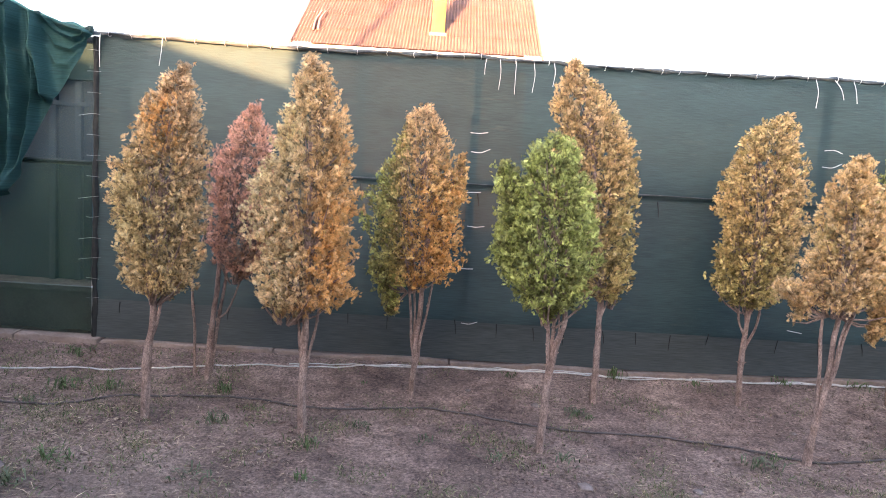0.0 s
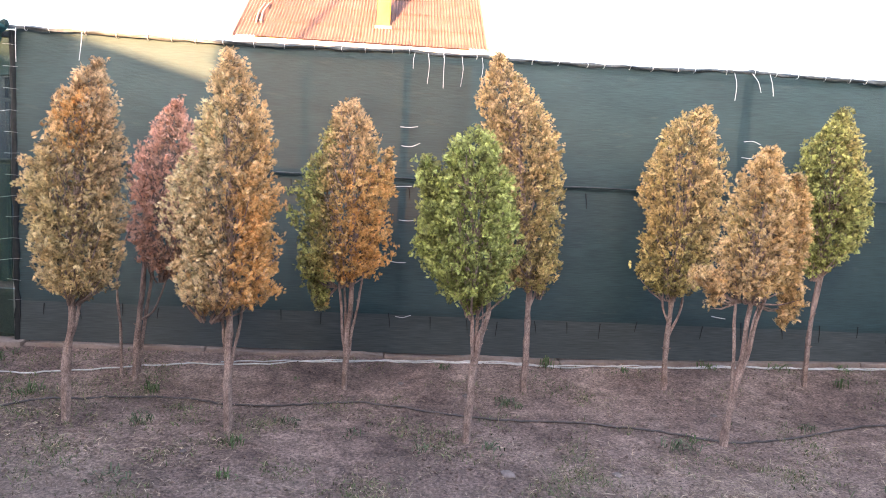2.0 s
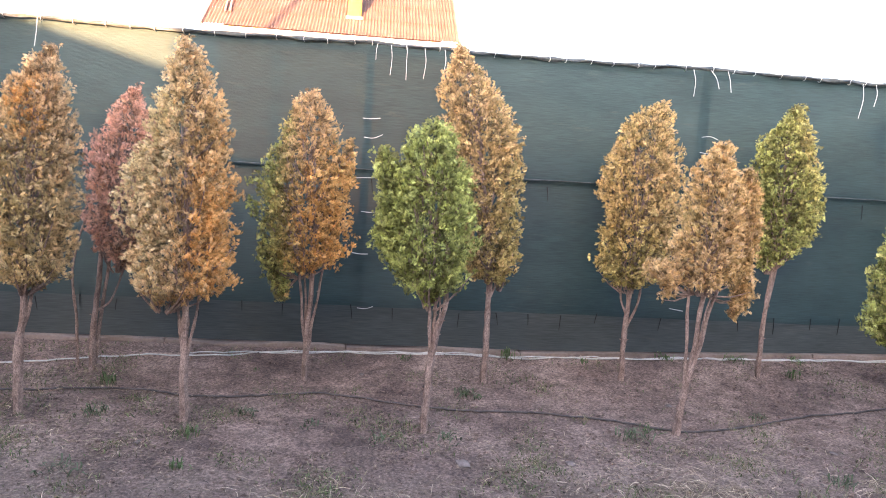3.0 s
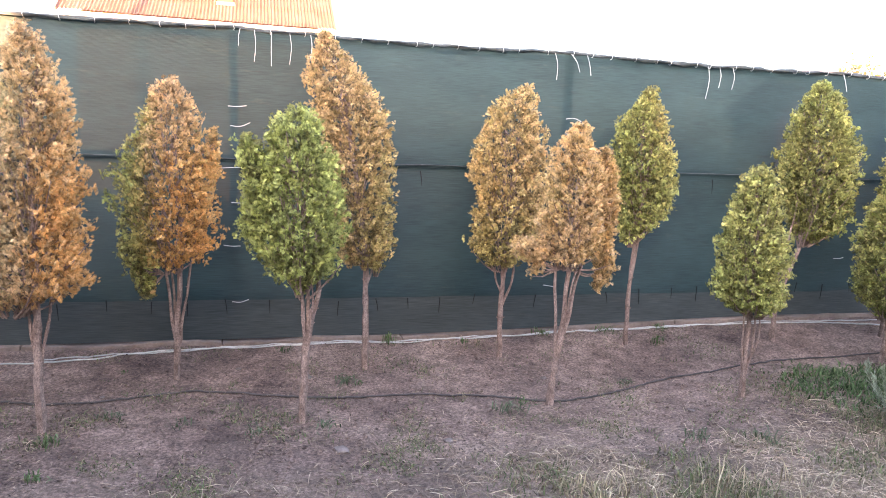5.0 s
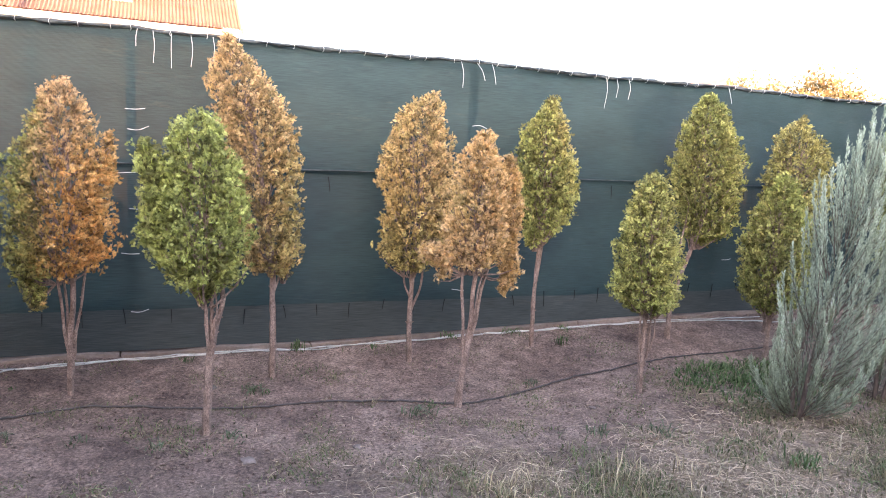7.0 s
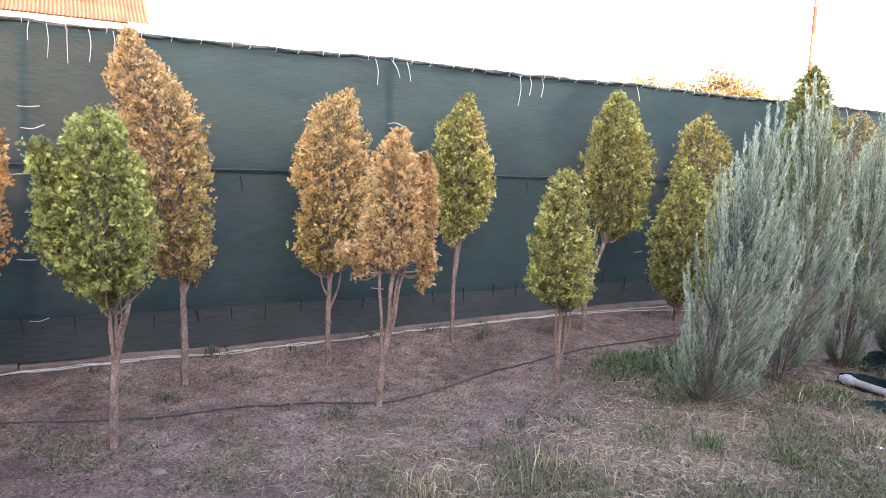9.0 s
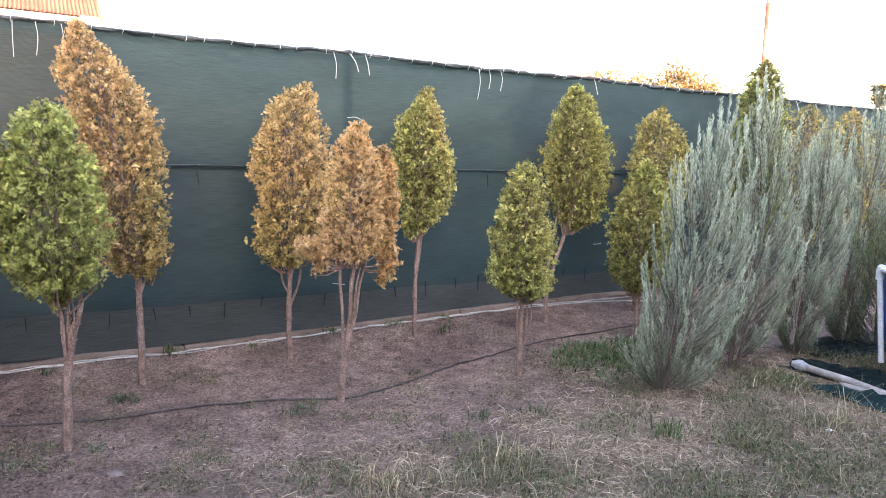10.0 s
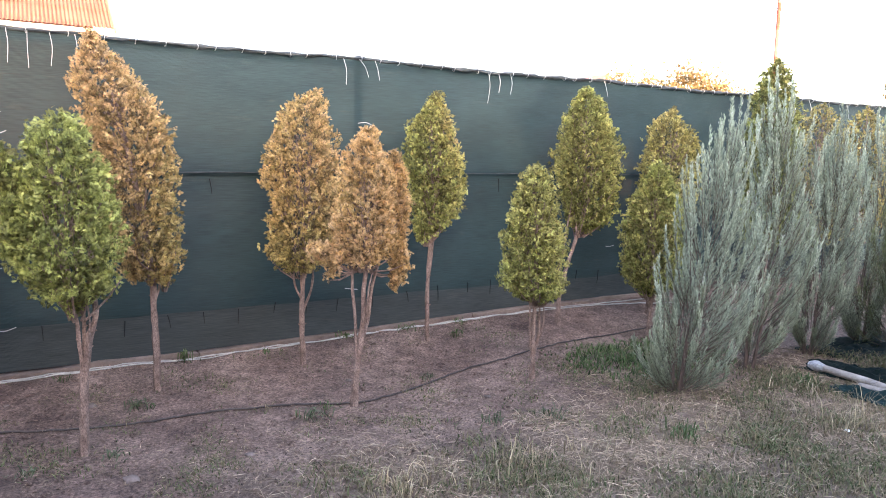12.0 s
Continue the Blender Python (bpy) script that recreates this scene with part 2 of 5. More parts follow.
def tube(bm, pts, radii, sides=8, wob=0.0, caps=True):
    """A round tube along the points."""
    pts = [Vector(p) for p in pts]
    if not hasattr(radii, "__len__"):
        radii = [radii] * len(pts)
    rings, ref = [], None
    for i, p in enumerate(pts):
        d = (pts[min(i + 1, len(pts) - 1)] - pts[max(i - 1, 0)]).normalized()
        if ref is None:
            ref = d.orthogonal().normalized()
        ref = (ref - d * ref.dot(d)).normalized()
        side = d.cross(ref)
        ring = []
        for k in range(sides):
            a = 2 * math.pi * k / sides
            r = radii[i] * (1 + wob * (noise.noise(Vector((p.x * 9 + k * 1.7, p.y * 9, p.z * 7)))))
            ring.append(bm.verts.new(p + (ref * math.cos(a) + side * math.sin(a)) * r))
        rings.append(ring)
    for a, b in zip(rings, rings[1:]):
        for k in range(sides):
            bm.faces.new((a[k], a[(k + 1) % sides], b[(k + 1) % sides], b[k]))
    if caps:
        bm.faces.new(list(reversed(rings[0])))
        bm.faces.new(rings[-1])
    return bm


def spline(pts, per=6):
    """Points of a smooth curve through pts."""
    p = [np.array(q, dtype=float) for q in pts]
    p = [2 * p[0] - p[1], *p, 2 * p[-1] - p[-2]]
    out = []
    for i in range(1, len(p) - 2):
        for k in range(per):
            t = k / per
            out.append(0.5 * (2 * p[i] + (p[i + 1] - p[i - 1]) * t + (2 * p[i - 1] - 5 * p[i] + 4 * p[i + 1] - p[i + 2]) * t * t + (3 * p[i] - p[i - 1] - 3 * p[i + 1] + p[i + 2]) * t ** 3))
    return [tuple(q) for q in out] + [tuple(p[-2])]


def thing(name, x, y, z, label, category, group="", kind=""):
    ob = new(name)
    ob.location = (x, y, z)
    return tagged(ob, label, category, group, kind)


# ---- ground ----
def spread_axis(a, b, step, far):
    mid = list(np.arange(a, b + 1e-6, step))
    lo, hi, s = [], [], step
    p = q = 0.0
    while p < far:
        s *= 1.25
        p += s
        lo.append(a - p)
        hi.append(b + p)
    return np.array(lo[::-1] + mid + hi)


gx, gy = spread_axis(-4.6, 6.4, 0.034, 900), spread_axis(-3.9, 0.2, 0.034, 900)
gv = np.array([(x, y, bumpy_z(x, y)) for y in gy for x in gx])
gi = np.arange(len(gx) * len(gy)).reshape(len(gy), len(gx))
gf = np.stack([gi[:-1, :-1], gi[:-1, 1:], gi[1:, 1:], gi[1:, :-1]], -1).reshape(-1, 4)
tagged(raw("ground", gv, gf, SOIL, soft=True), "bare grey-brown garden soil with dry litter", "soil", kind="structure")

# ---- fence ----
POSTS = [-3.24, -0.45, 2.21, 4.88, 7.6, 10.4, 13.2]
SEAM = 1.47
fence = thing("net_fence", 0, 0, 0, "tall fence of dark green shade net tied to steel posts", "fence", kind="structure")


def net_sheet(name, x0, x1, low, high, y, material, parent, label="", billow=0.018, step=0.07):
    xs = np.linspace(x0, x1, max(2, int((x1 - x0) / step)))
    n = 16
    v = []
    for k in range(n + 1):
        for x in xs:
            a, b = low(x), high(x)
            z = a + (b - a) * k / n
            wave = noise.noise(Vector((x * 1.3, z * 1.9, y * 40))) * billow + noise.noise(Vector((x * 5.0, z * 3.0, y * 40 + 7))) * billow * 0.35
            v.append((x, y + wave, z))
    i = np.arange(len(v)).reshape(n + 1, len(xs))
    ob = raw(name, v, np.stack([i[:-1, :-1], i[:-1, 1:], i[1:, 1:], i[1:, :-1]], -1).reshape(-1, 4), material, parent, soft=True)
    return tagged(ob, label)


def sag(x):
    """Height of the top wire: it hangs a little between the posts."""
    d = min(abs(x - p) for p in POSTS)
    return 2.42 - 0.018 * math.sin(min(1.0, d / 1.35) * math.pi / 2) + 0.008 * noise.noise(Vector((x * 3, 0, 0)))


def foot(x):
    return ground_z(x, -0.02) + 0.055


net_sheet("upper_net", -3.29, 13.2, lambda x: SEAM - 0.02, lambda x: sag(x), 0.0, NET, fence, "dark green knitted shade net")
net_sheet("lower_net", -3.29, 13.2, foot, lambda x: SEAM + 0.03, 0.010, NET, fence, "dark green knitted shade net")
net_sheet("skirt_net", -3.29, 13.2, lambda x: foot(x) - 0.02, lambda x: 0.41 + 0.012 * noise.noise(Vector((x * 2, 9, 0))), -0.004, NET_SKIRT, fence, "greyish strip of net along the foot", 0.006)
net_sheet("side_net", -8.0, -3.33, foot, lambda x: 1.45, 0.012, NET_OPEN, fence, "thin dark green net")

net_sheet("sheer_net", -8.0, -3.33, lambda x: 1.43, lambda x: 2.40, 0.016, NET_SHEER, fence, "sheer worn net")
for p in POSTS + [-6.1]:
    bm = bmesh.new()
    box(bm, p - 0.03, p + 0.03, 0.04, 0.10, -0.1, 2.41, 0.006)
    part("post", bm, STEEL, fence, "dark steel post")
bm = bmesh.new()
edge_pts = [(-3.30 + 0.012 * noise.noise(Vector((z * 4, 2, 0))), 0.0, z) for z in np.arange(0.04, 2.42, 0.035)]
tube(bm, edge_pts, [0.021 + 0.012 * noise.noise(Vector((q[2] * 9, 6, 0))) for q in edge_pts], 9, 0.5)
part("gathered_edge", bm, DARK, fence, "dark bunched net edge")
for z, m in ((0.45, PALE_CONCRETE), (1.44, STEEL), (2.37, STEEL)):
    bm = bmesh.new()
    box(bm, -8.0, 13.2, 0.105, 0.145, z - 0.022, z + 0.022, 0.004)
    part("rail", bm, m, fence)

# rolled hem round the top wire
hem_pts = [(x, -0.012 + 0.006 * noise.noise(Vector((x * 4, 5, 0))), sag(x) - 0.012 + 0.012 * noise.noise(Vector((x * 5.5, 1, 0)))) for x in np.arange(-3.33, 13.2, 0.06)]
bm = bmesh.new()
tube(bm, hem_pts, [0.0135 + 0.011 * noise.noise(Vector((q[0] * 8, 2, 0))) for q in hem_pts], 8, 0.8)
part("top_hem", bm, HEM, fence, "rolled dark hem tied along the top wire")
# seam between the two sheets, with cord ends hanging from it
seam_pts = [(x, -0.014, SEAM + 0.008 * noise.noise(Vector((x * 2, 3, 0)))) for x in np.arange(-3.29, 13.2, 0.08)]
bm = bmesh.new()
tube(bm, seam_pts, [0.0045 + 0.003 * noise.noise(Vector((q[0] * 5, 8, 0))) for q in seam_pts], 6)
part("seam_cord", bm, HEM, fence)
rs = random.Random(4)


def cord_end(x, z, size):
    bm = bmesh.new()
    lean = rs.uniform(-0.012, 0.012)
    tube(bm, [(x, -0.012, z), (x + lean, -0.016, z - size * 0.5), (x + lean * 1.6, -0.014, z - size)], [0.0042, 0.0034, 0.002], 5)
    part("cord_end", bm, DARK, fence)


x = -3.1
while x < 8.0:
    cord_end(x, 0.40 + rs.uniform(-0.02, 0.02) + foot(x) - 0.12, rs.uniform(0.08, 0.14))
    x += rs.uniform(0.24, 0.34)
x = -3.0
while x < 7.5:
    cord_end(x, SEAM - 0.05, rs.uniform(0.07, 0.13))
    x += rs.uniform(0.3, 0.75)

# white cable ties round the hem
x = -3.2
while x < 12.5:
    bm = bmesh.new()
    z = sag(x) - 0.012
    tube(bm, [(x + rs.uniform(-0.004, 0.004), -0.012 + 0.024 * math.cos(a), z + 0.022 * math.sin(a)) for a in np.linspace(0, 2 * math.pi, 11)], 0.0026, 4)
    part("cable_tie", bm, TIE, fence, "short white cable tie")
    x += rs.choice((0.13, 0.17, 0.2, 0.22, 0.25))


def long_tie(x, z, dx, dz, bend=0.0):
    bm = bmesh.new()
    tube(bm, spline([(x, -0.03, z), (x + dx * 0.4 + bend, -0.045, z + dz * 0.45), (x + dx, -0.035, z + dz)], 4), 0.0027, 4)
    part("long_tie", bm, TIE, fence, "white cable tie with a hanging tail")


for x, dx, dz in ((-3.26, 0.0, -0.24), (-2.80, -0.02, -0.20), (-0.40, -0.01, -0.12), (-0.30, 0.0, -0.22), (-0.18, 0.0, -0.24), (-0.05, 0.0, -0.22), (0.10, 0.0, -0.17),
                  (2.04, 0.02, -0.21), (2.18, 0.08, -0.14), (2.32, 0.04, -0.16), (3.45, -0.01, -0.27), (3.56, 0.0, -0.17), (3.69, 0.0, -0.18), (4.84, 0.05, -0.15),
                  (7.9, 0.05, -0.2), (8.2, 0.05, -0.2), (8.6, 0.06, -0.2), (9.0, 0.05, -0.18)):
    long_tie(x, sag(x) - 0.02, dx, dz, rs.uniform(-0.01, 0.015))
# ties wrapped round the posts
for x, z, w in ((-0.42, 1.85, 0.13), (-0.40, 1.71, 0.14), (-0.46, 1.40, 0.16), (-0.40, 1.15, 0.13), (-0.46, 0.83, 0.12), (-0.40, 0.40, 0.12), (2.23, 1.88, 0.13), (2.23, 1.76, 0.14), (2.1, 0.5, 0.11), (4.93, 1.92, 0.14), (5.0, 0.72, 0.1)):
    bm = bmesh.new()
    tube(bm, spline([(x - w / 2, -0.03, z), (x, -0.045, z + rs.uniform(-0.01, 0.01)), (x + w / 2, -0.04, z + rs.uniform(-0.02, 0.03))], 4), 0.0034, 4)
    part("post_tie", bm, TIE, fence, "white cable tie round a post")
for k in range(13):
    z = 0.42 + k * 0.155
    bm = bmesh.new()
    tail = -0.06 if k in (2, 3, 5, 9) else 0.0
    tube(bm, spline([(-3.35 + tail, -0.04, z - 0.3 * abs(tail)), (-3.305, -0.05, z), (-3.25 + rs.uniform(-0.01, 0.01), -0.035, z + rs.uniform(-0.01, 0.01))], 4), 0.0022, 4)
    part("post_tie", bm, TIE_OLD, fence, "greyed cable tie round a post")

# teal net bunched over the side panel
LOW_EDGE = ((-8.0, 1.0), (-4.08, 1.10), (-3.95, 1.20), (-3.86, 1.38), (-3.77, 1.68), (-3.68, 1.86), (-3.50, 2.15), (-3.40, 2.34), (-3.36, 2.38))
TOP_EDGE = ((-8.0, 2.42), (-4.3, 2.47), (-4.10, 2.56), (-4.0, 2.61), (-3.83, 2.53), (-3.6, 2.46), (-3.36, 2.42))


def along(table, v):
    return float(np.interp(v, [q[0] for q in table], [q[1] for q in table]))


def off_line(x, z, line):
    """Distance from a point of the sheet to a fold line, and how far along the line it lies."""
    best, at = 9.0, 0.0
    for k in range(len(line) - 1):
        (ax_, az_), (bx_, bz_) = line[k], line[k + 1]
        dx, dz = bx_ - ax_, bz_ - az_
        s = min(1.0, max(0.0, ((x - ax_) * dx + (z - az_) * dz) / (dx * dx + dz * dz)))
        d = math.hypot(x - ax_ - s * dx, z - az_ - s * dz)
        if d < best:
            best, at = d, (k + s) / (len(line) - 1)
    return best, at


# fold lines in the plane of the sheet: (points, depth, width)
FOLDS = (([(-3.93, 2.60), (-3.95, 2.30), (-3.90, 1.95), (-3.93, 1.40), (-4.02, 1.15)], 0.15, 0.027),
         ([(-3.74, 2.55), (-3.74, 2.25), (-3.70, 2.0), (-3.69, 1.92)], 0.15, 0.027),
         ([(-3.76, 2.50), (-3.77, 2.0), (-3.79, 1.70), (-3.88, 1.38), (-3.96, 1.22)], 0.12, 0.024),
         ([(-4.08, 2.60), (-4.06, 2.1), (-4.03, 1.6), (-4.08, 1.1)], 0.12, 0.028),
         ([(-4.24, 2.55), (-4.22, 2.0), (-4.19, 1.5), (-4.22, 1.1)], 0.11, 0.028),
         ([(-3.94, 2.60), (-3.74, 2.53), (-3.58, 2.44), (-3.40, 2.40)], 0.075, 0.024),
         ([(-3.72, 2.50), (-3.62, 2.40), (-3.50, 2.355), (-3.38, 2.385)], 0.065, 0.018),
         ([(-3.72, 2.42), (-3.64, 2.30), (-3.52, 2.27), (-3.40, 2.355)], 0.045, 0.020),
         ([(-3.70, 2.28), (-3.64, 2.16), (-3.55, 2.16), (-3.46, 2.27)], 0.018, 0.024),
         ([(-3.84, 2.55), (-3.85, 2.2), (-3.84, 1.8), (-3.88, 1.5)], -0.030, 0.028))
bunch = thing("bunched_net", -3.29, -0.05, 0, "teal shade net bunched and slung over the fence", "net")
bm = bmesh.new()
cols, rows = 170, 90
grid = []
for i in range(cols + 1):
    x = -3.36 - (0.95 * i / 150 if i <= 150 else 0.95 + 3.5 * (i - 150) / 20)
    top, low = along(TOP_EDGE, x) + 0.012 * noise.noise(Vector((x * 11, 7, 0))), along(LOW_EDGE, x) + 0.015 * noise.noise(Vector((x * 14, 3, 0)))
    col = []
    for j in range(rows + 1):
        z = top + (low - top) * j / rows
        wx, wz = x + 0.014 * noise.noise(Vector((x * 6, z * 6, 1))), z + 0.014 * noise.noise(Vector((x * 6, z * 6, 4)))
        y = 0.0
        for line, deep, wide in FOLDS:
            d, s = off_line(wx, wz, line)
            w = wide * (0.75 + 0.5 * s) * (0.85 + 0.4 * noise.noise(Vector((s * 4, deep * 90, 2))))
            y = min(y, 0.0) - deep * math.exp(-(d / w) ** 2) if deep > 0 else y - deep * math.exp(-(d / w) ** 2)
        y += 0.022 * noise.noise(Vector((x * 9, z * 4, 5))) + 0.006 * noise.noise(Vector((x * 30, z * 14, 6)))
        col.append(bm.verts.new((x + 3.36, y, z)))
    grid.append(col)
for a, b in zip(grid, grid[1:]):
    for j in range(rows):
        bm.faces.new((a[j], a[j + 1], b[j + 1], b[j]))
bmesh.ops.solidify(bm, geom=bm.faces[:], thickness=0.004)
part("sheet", bm, NET_TEAL, bunch)
bm = bmesh.new()
top_pts = [(x + 3.36, -0.018, along(TOP_EDGE, x) - 0.006 + 0.012 * noise.noise(Vector((x * 11, 7, 0)))) for x in np.arange(-4.3, -3.35, 0.03)]
tube(bm, top_pts, [0.017 + 0.012 * noise.noise(Vector((q[0] * 9, 3, 1))) for q in top_pts], 8, 0.4)
part("rolled_edge", bm, NET_TEAL, bunch, "rolled teal net edge")
for kx, kz, r in ((-0.02, 2.415, 0.030), (-0.40, 2.505, 0.024), (-0.625, 2.60, 0.026)):
    bm = bmesh.new()
    bmesh.ops.create_icosphere(bm, subdivisions=3, radius=r)
    for v in bm.verts:
        v.co *= 1 + 0.4 * noise.noise(v.co * 55)
    bmesh.ops.translate(bm, verts=bm.verts, vec=(kx, -0.03, kz))
    part("knot", bm, NET_DARK, bunch, "dark knotted net")

# concrete footing, cast in lengths
x = -8.0
while x < 13.0:
    w = rs.uniform(0.9, 1.5)
    if x < -3.24 < x + w:
        w = -3.24 - x
    bm = bmesh.new()
    box(bm, x + 0.004, x + w - 0.004, -0.05, 0.16, -0.2, 0, 0.012)
    bmesh.ops.subdivide_edges(bm, edges=[e for e in bm.edges if e.calc_length() > 0.4], cuts=7, use_grid_fill=True)
    for v in bm.verts:
        n = noise.noise(v.co * 5)
        v.co.y += 0.018 * n - (0.03 if x < -3.4 else 0)
        v.co.z += (foot(v.co.x) - 0.026 + 0.016 * n + 0.022 * noise.noise(Vector((v.co.x * 1.7, 3, 9))) + (0.018 if x < -3.4 else 0)) if v.co.z > -0.1 else 0
    part("footing", bm, CONCRETE, fence, "weathered concrete footing")
    x += w
bm = bmesh.new()
box(bm, -8.0, 13.0, 0.17, 0.22, -0.1, 0.44, 0.005)
part("plinth", bm, PALE_CONCRETE, fence, "grey concrete plinth behind the net")

# ---- behind the fence ----
shed = thing("grey_shed", -5.2, 2.6, 0, "pale grey sheet shed with a green roof behind the fence", "shed")
bm = bmesh.new()
box(bm, -2.6, 0.8, -0.05, 0.5, 0.0, 2.28, 0.01)
part("wall", bm, GREY_METAL, shed)
bm = bmesh.new()
box(bm, -2.8, 0.9, -0.2, 0.55, 2.28, 2.74, 0.01)
part("roof", bm, GREEN_SHEET, shed, "green sheet roof")
for px in (-1.9, -0.7, 0.2, 0.48):
    bm = bmesh.new()
    box(bm, px - 0.035, px + 0.035, -0.12, -0.05, 0.0, 2.26, 0.006)
    part("post", bm, GREY_METAL, shed)
bm = bmesh.new()
box(bm, -2.6, 0.8, -0.14, -0.12, 2.0, 2.05, 0.004)
part("rail", bm, GREY_METAL, shed)


def corrugated(bm, c, x0, x1, eave, slope, run, waves, lift=0.0):
    """Wavy roof sheet from the eave up the slope, laid in overlapping courses."""
    n = waves * 6
    courses = 5
    rowsv = []
    for k, s in enumerate((run * c / courses - 0.08 * (c > 0), run * (c + 1) / courses)):
        up = 0.022 if k == 0 and c > 0 else 0.0
        row = []
        for i in range(n + 1):
            x = x0 + (x1 - x0) * i / n
            h = 0.016 * math.cos(2 * math.pi * i / 6) + up + lift
            row.append(bm.verts.new((x, eave[0] + s * math.cos(slope) - h * math.sin(slope), eave[1] + s * math.sin(slope) + h * math.cos(slope))))
        rowsv.append(row)
    for i in range(n):
        bm.faces.new((rowsv[0][i], rowsv[0][i + 1], rowsv[1][i + 1], rowsv[1][i]))


HX0, HX1, HY, HZ, PITCH, RUN = -4.62, 1.50, 12.3, 4.42, radians(33), 4.9
house = thing("house", 0, 0, 0, "yellow house with an orange corrugated roof beyond the fence", "house")
for c in range(5):
    bm = bmesh.new()
    corrugated(bm, c, HX0, HX1, (HY, HZ), PITCH, RUN, 76)
    bmesh.ops.solidify(bm, geom=bm.faces[:], thickness=0.012)
    part("roof_sheet", bm, ROOF, house, "course of orange corrugated roof sheet")
bm = bmesh.new()
ry, rz = HY + RUN * math.cos(PITCH), HZ + RUN * math.sin(PITCH)
for a, b in (((HX0, HY + 2 * (ry - HY), HZ), (HX0, ry, rz)),):
    vs = [bm.verts.new(v) for v in ((HX0, ry, rz), (HX1, ry, rz), (HX1, 2 * ry - HY, HZ), (HX0, 2 * ry - HY, HZ))]
    bm.faces.new(vs)
bmesh.ops.solidify(bm, geom=bm.faces[:], thickness=0.03)
part("back_roof", bm, ROOF, house)
for xx in (HX0 - 0.03, HX1 + 0.03):
    bm = bmesh.new()
    box(bm, -0.03, 0.03, 0, RUN, -0.10, 0.035, 0.006)
    bmesh.ops.transform(bm, matrix=pose(xx, HY - 0.02, HZ, math.degrees(PITCH)), verts=bm.verts)
    part("verge_board", bm, ROOF, house)
bm = bmesh.new()
box(bm, HX0, HX1, HY - 0.02, HY + 0.02, HZ - 0.20, HZ - 0.035, 0.006)
part("fascia", bm, FASCIA, house, "white fascia board")
bm = bmesh.new()
box(bm, HX0, HX1, HY + 0.02, HY + 0.5, HZ - 0.22, HZ - 0.18, 0.004)
part("soffit", bm, FASCIA, house)
bm = bmesh.new()
box(bm, HX0 + 0.3, HX1 - 0.3, HY + 0.45, 2 * ry - HY - 0.45, 0, HZ - 0.20, 0.01)
wall = part("wall", bm, YELLOW, house, "yellow plastered wall")
for gxx in (HX0 + 0.3, HX1 - 0.34):
    bm = bmesh.new()
    vs = [bm.verts.new((gxx, HY + 0.45, HZ - 0.2)), bm.verts.new((gxx, 2 * ry - HY - 0.45, HZ - 0.2)), bm.verts.new((gxx, ry, rz - 0.25))]
    bm.faces.new(vs)
    bmesh.ops.solidify(bm, geom=bm.faces[:], thickness=0.04)
    part("gable", bm, YELLOW, house)
chx, chs = -1.08, 0.95
cy, cz = HY + chs * math.cos(PITCH), HZ + chs * math.sin(PITCH)
bm = bmesh.new()
box(bm, chx - 0.16, chx + 0.16, cy, cy + 0.36, cz - 0.2, cz + 2.1, 0.012)
chimney = part("chimney", bm, YELLOW, house, "yellow rendered chimney")
bm = bmesh.new()
box(bm, chx - 0.21, chx + 0.21, cy - 0.05, cy + 0.41, cz + 2.1, cz + 2.18, 0.01)
part("cap", bm, FASCIA, chimney)
bm = bmesh.new()
box(bm, chx - 0.22, chx + 0.22, cy - 0.06, cy + 0.1, cz - 0.04, cz + 0.05, 0.01)
part("flashing", bm, ROOF, chimney)
bm = bmesh.new()
for off in (0.0, 0.10):
    tube(bm, spline([(HX0 + 0.42 + off * 1.2, HY + 0.55, HZ + 0.42), (HX0 + 0.40 + off, HY + 1.0, HZ + 0.76), (HX0 + 0.46 + off, HY + 1.5, HZ + 1.08)], 5), 0.028, 6)
part("roof_bracket", bm, ROOF, house)


MAST_RED = simple("rusted_red_steel", (0.075, 0.022, 0.022), (0.12, 0.038, 0.036), 3.0, 0.8, bumps=0.1)
MAST_PALE = simple("weathered_pale_steel", (0.085, 0.06, 0.06), (0.13, 0.09, 0.09), 3.0, 0.8, bumps=0.1)


def mast(name, x, y, h, r, mats, label):
    ob = thing(name, x, y, 0, label, "pole")
    n = len(mats)
    for k in range(h // 2):
        bm = bmesh.new()
        tube(bm, [(0, 0, k * 2.0), (0, 0, k * 2.0 + 2.0)], [r * (1 - 0.4 * k * 2 / h), r * (1 - 0.4 * (k + 1) * 2 / h)], 10)
        part("shaft", bm, mats[k % n], ob)
    return ob


far = 62.0
mast("radio_mast", -0.1 + far * 0.805, -5.56 + far * 0.581, 26, 0.18, (MAST_RED, MAST_PALE), "thin red and white banded mast in the distance")
# rear pole is unseen, set where its shadow falls as the roof's stripe
mast("rear_pole", -9.42, -8.0, 12, 0.13, (WHITE,), "plain pole standing behind the path")
mast("utility_pole", -10.4, 30.0, 14, 0.12, (WHITE,), "pale concrete utility pole beyond the house")

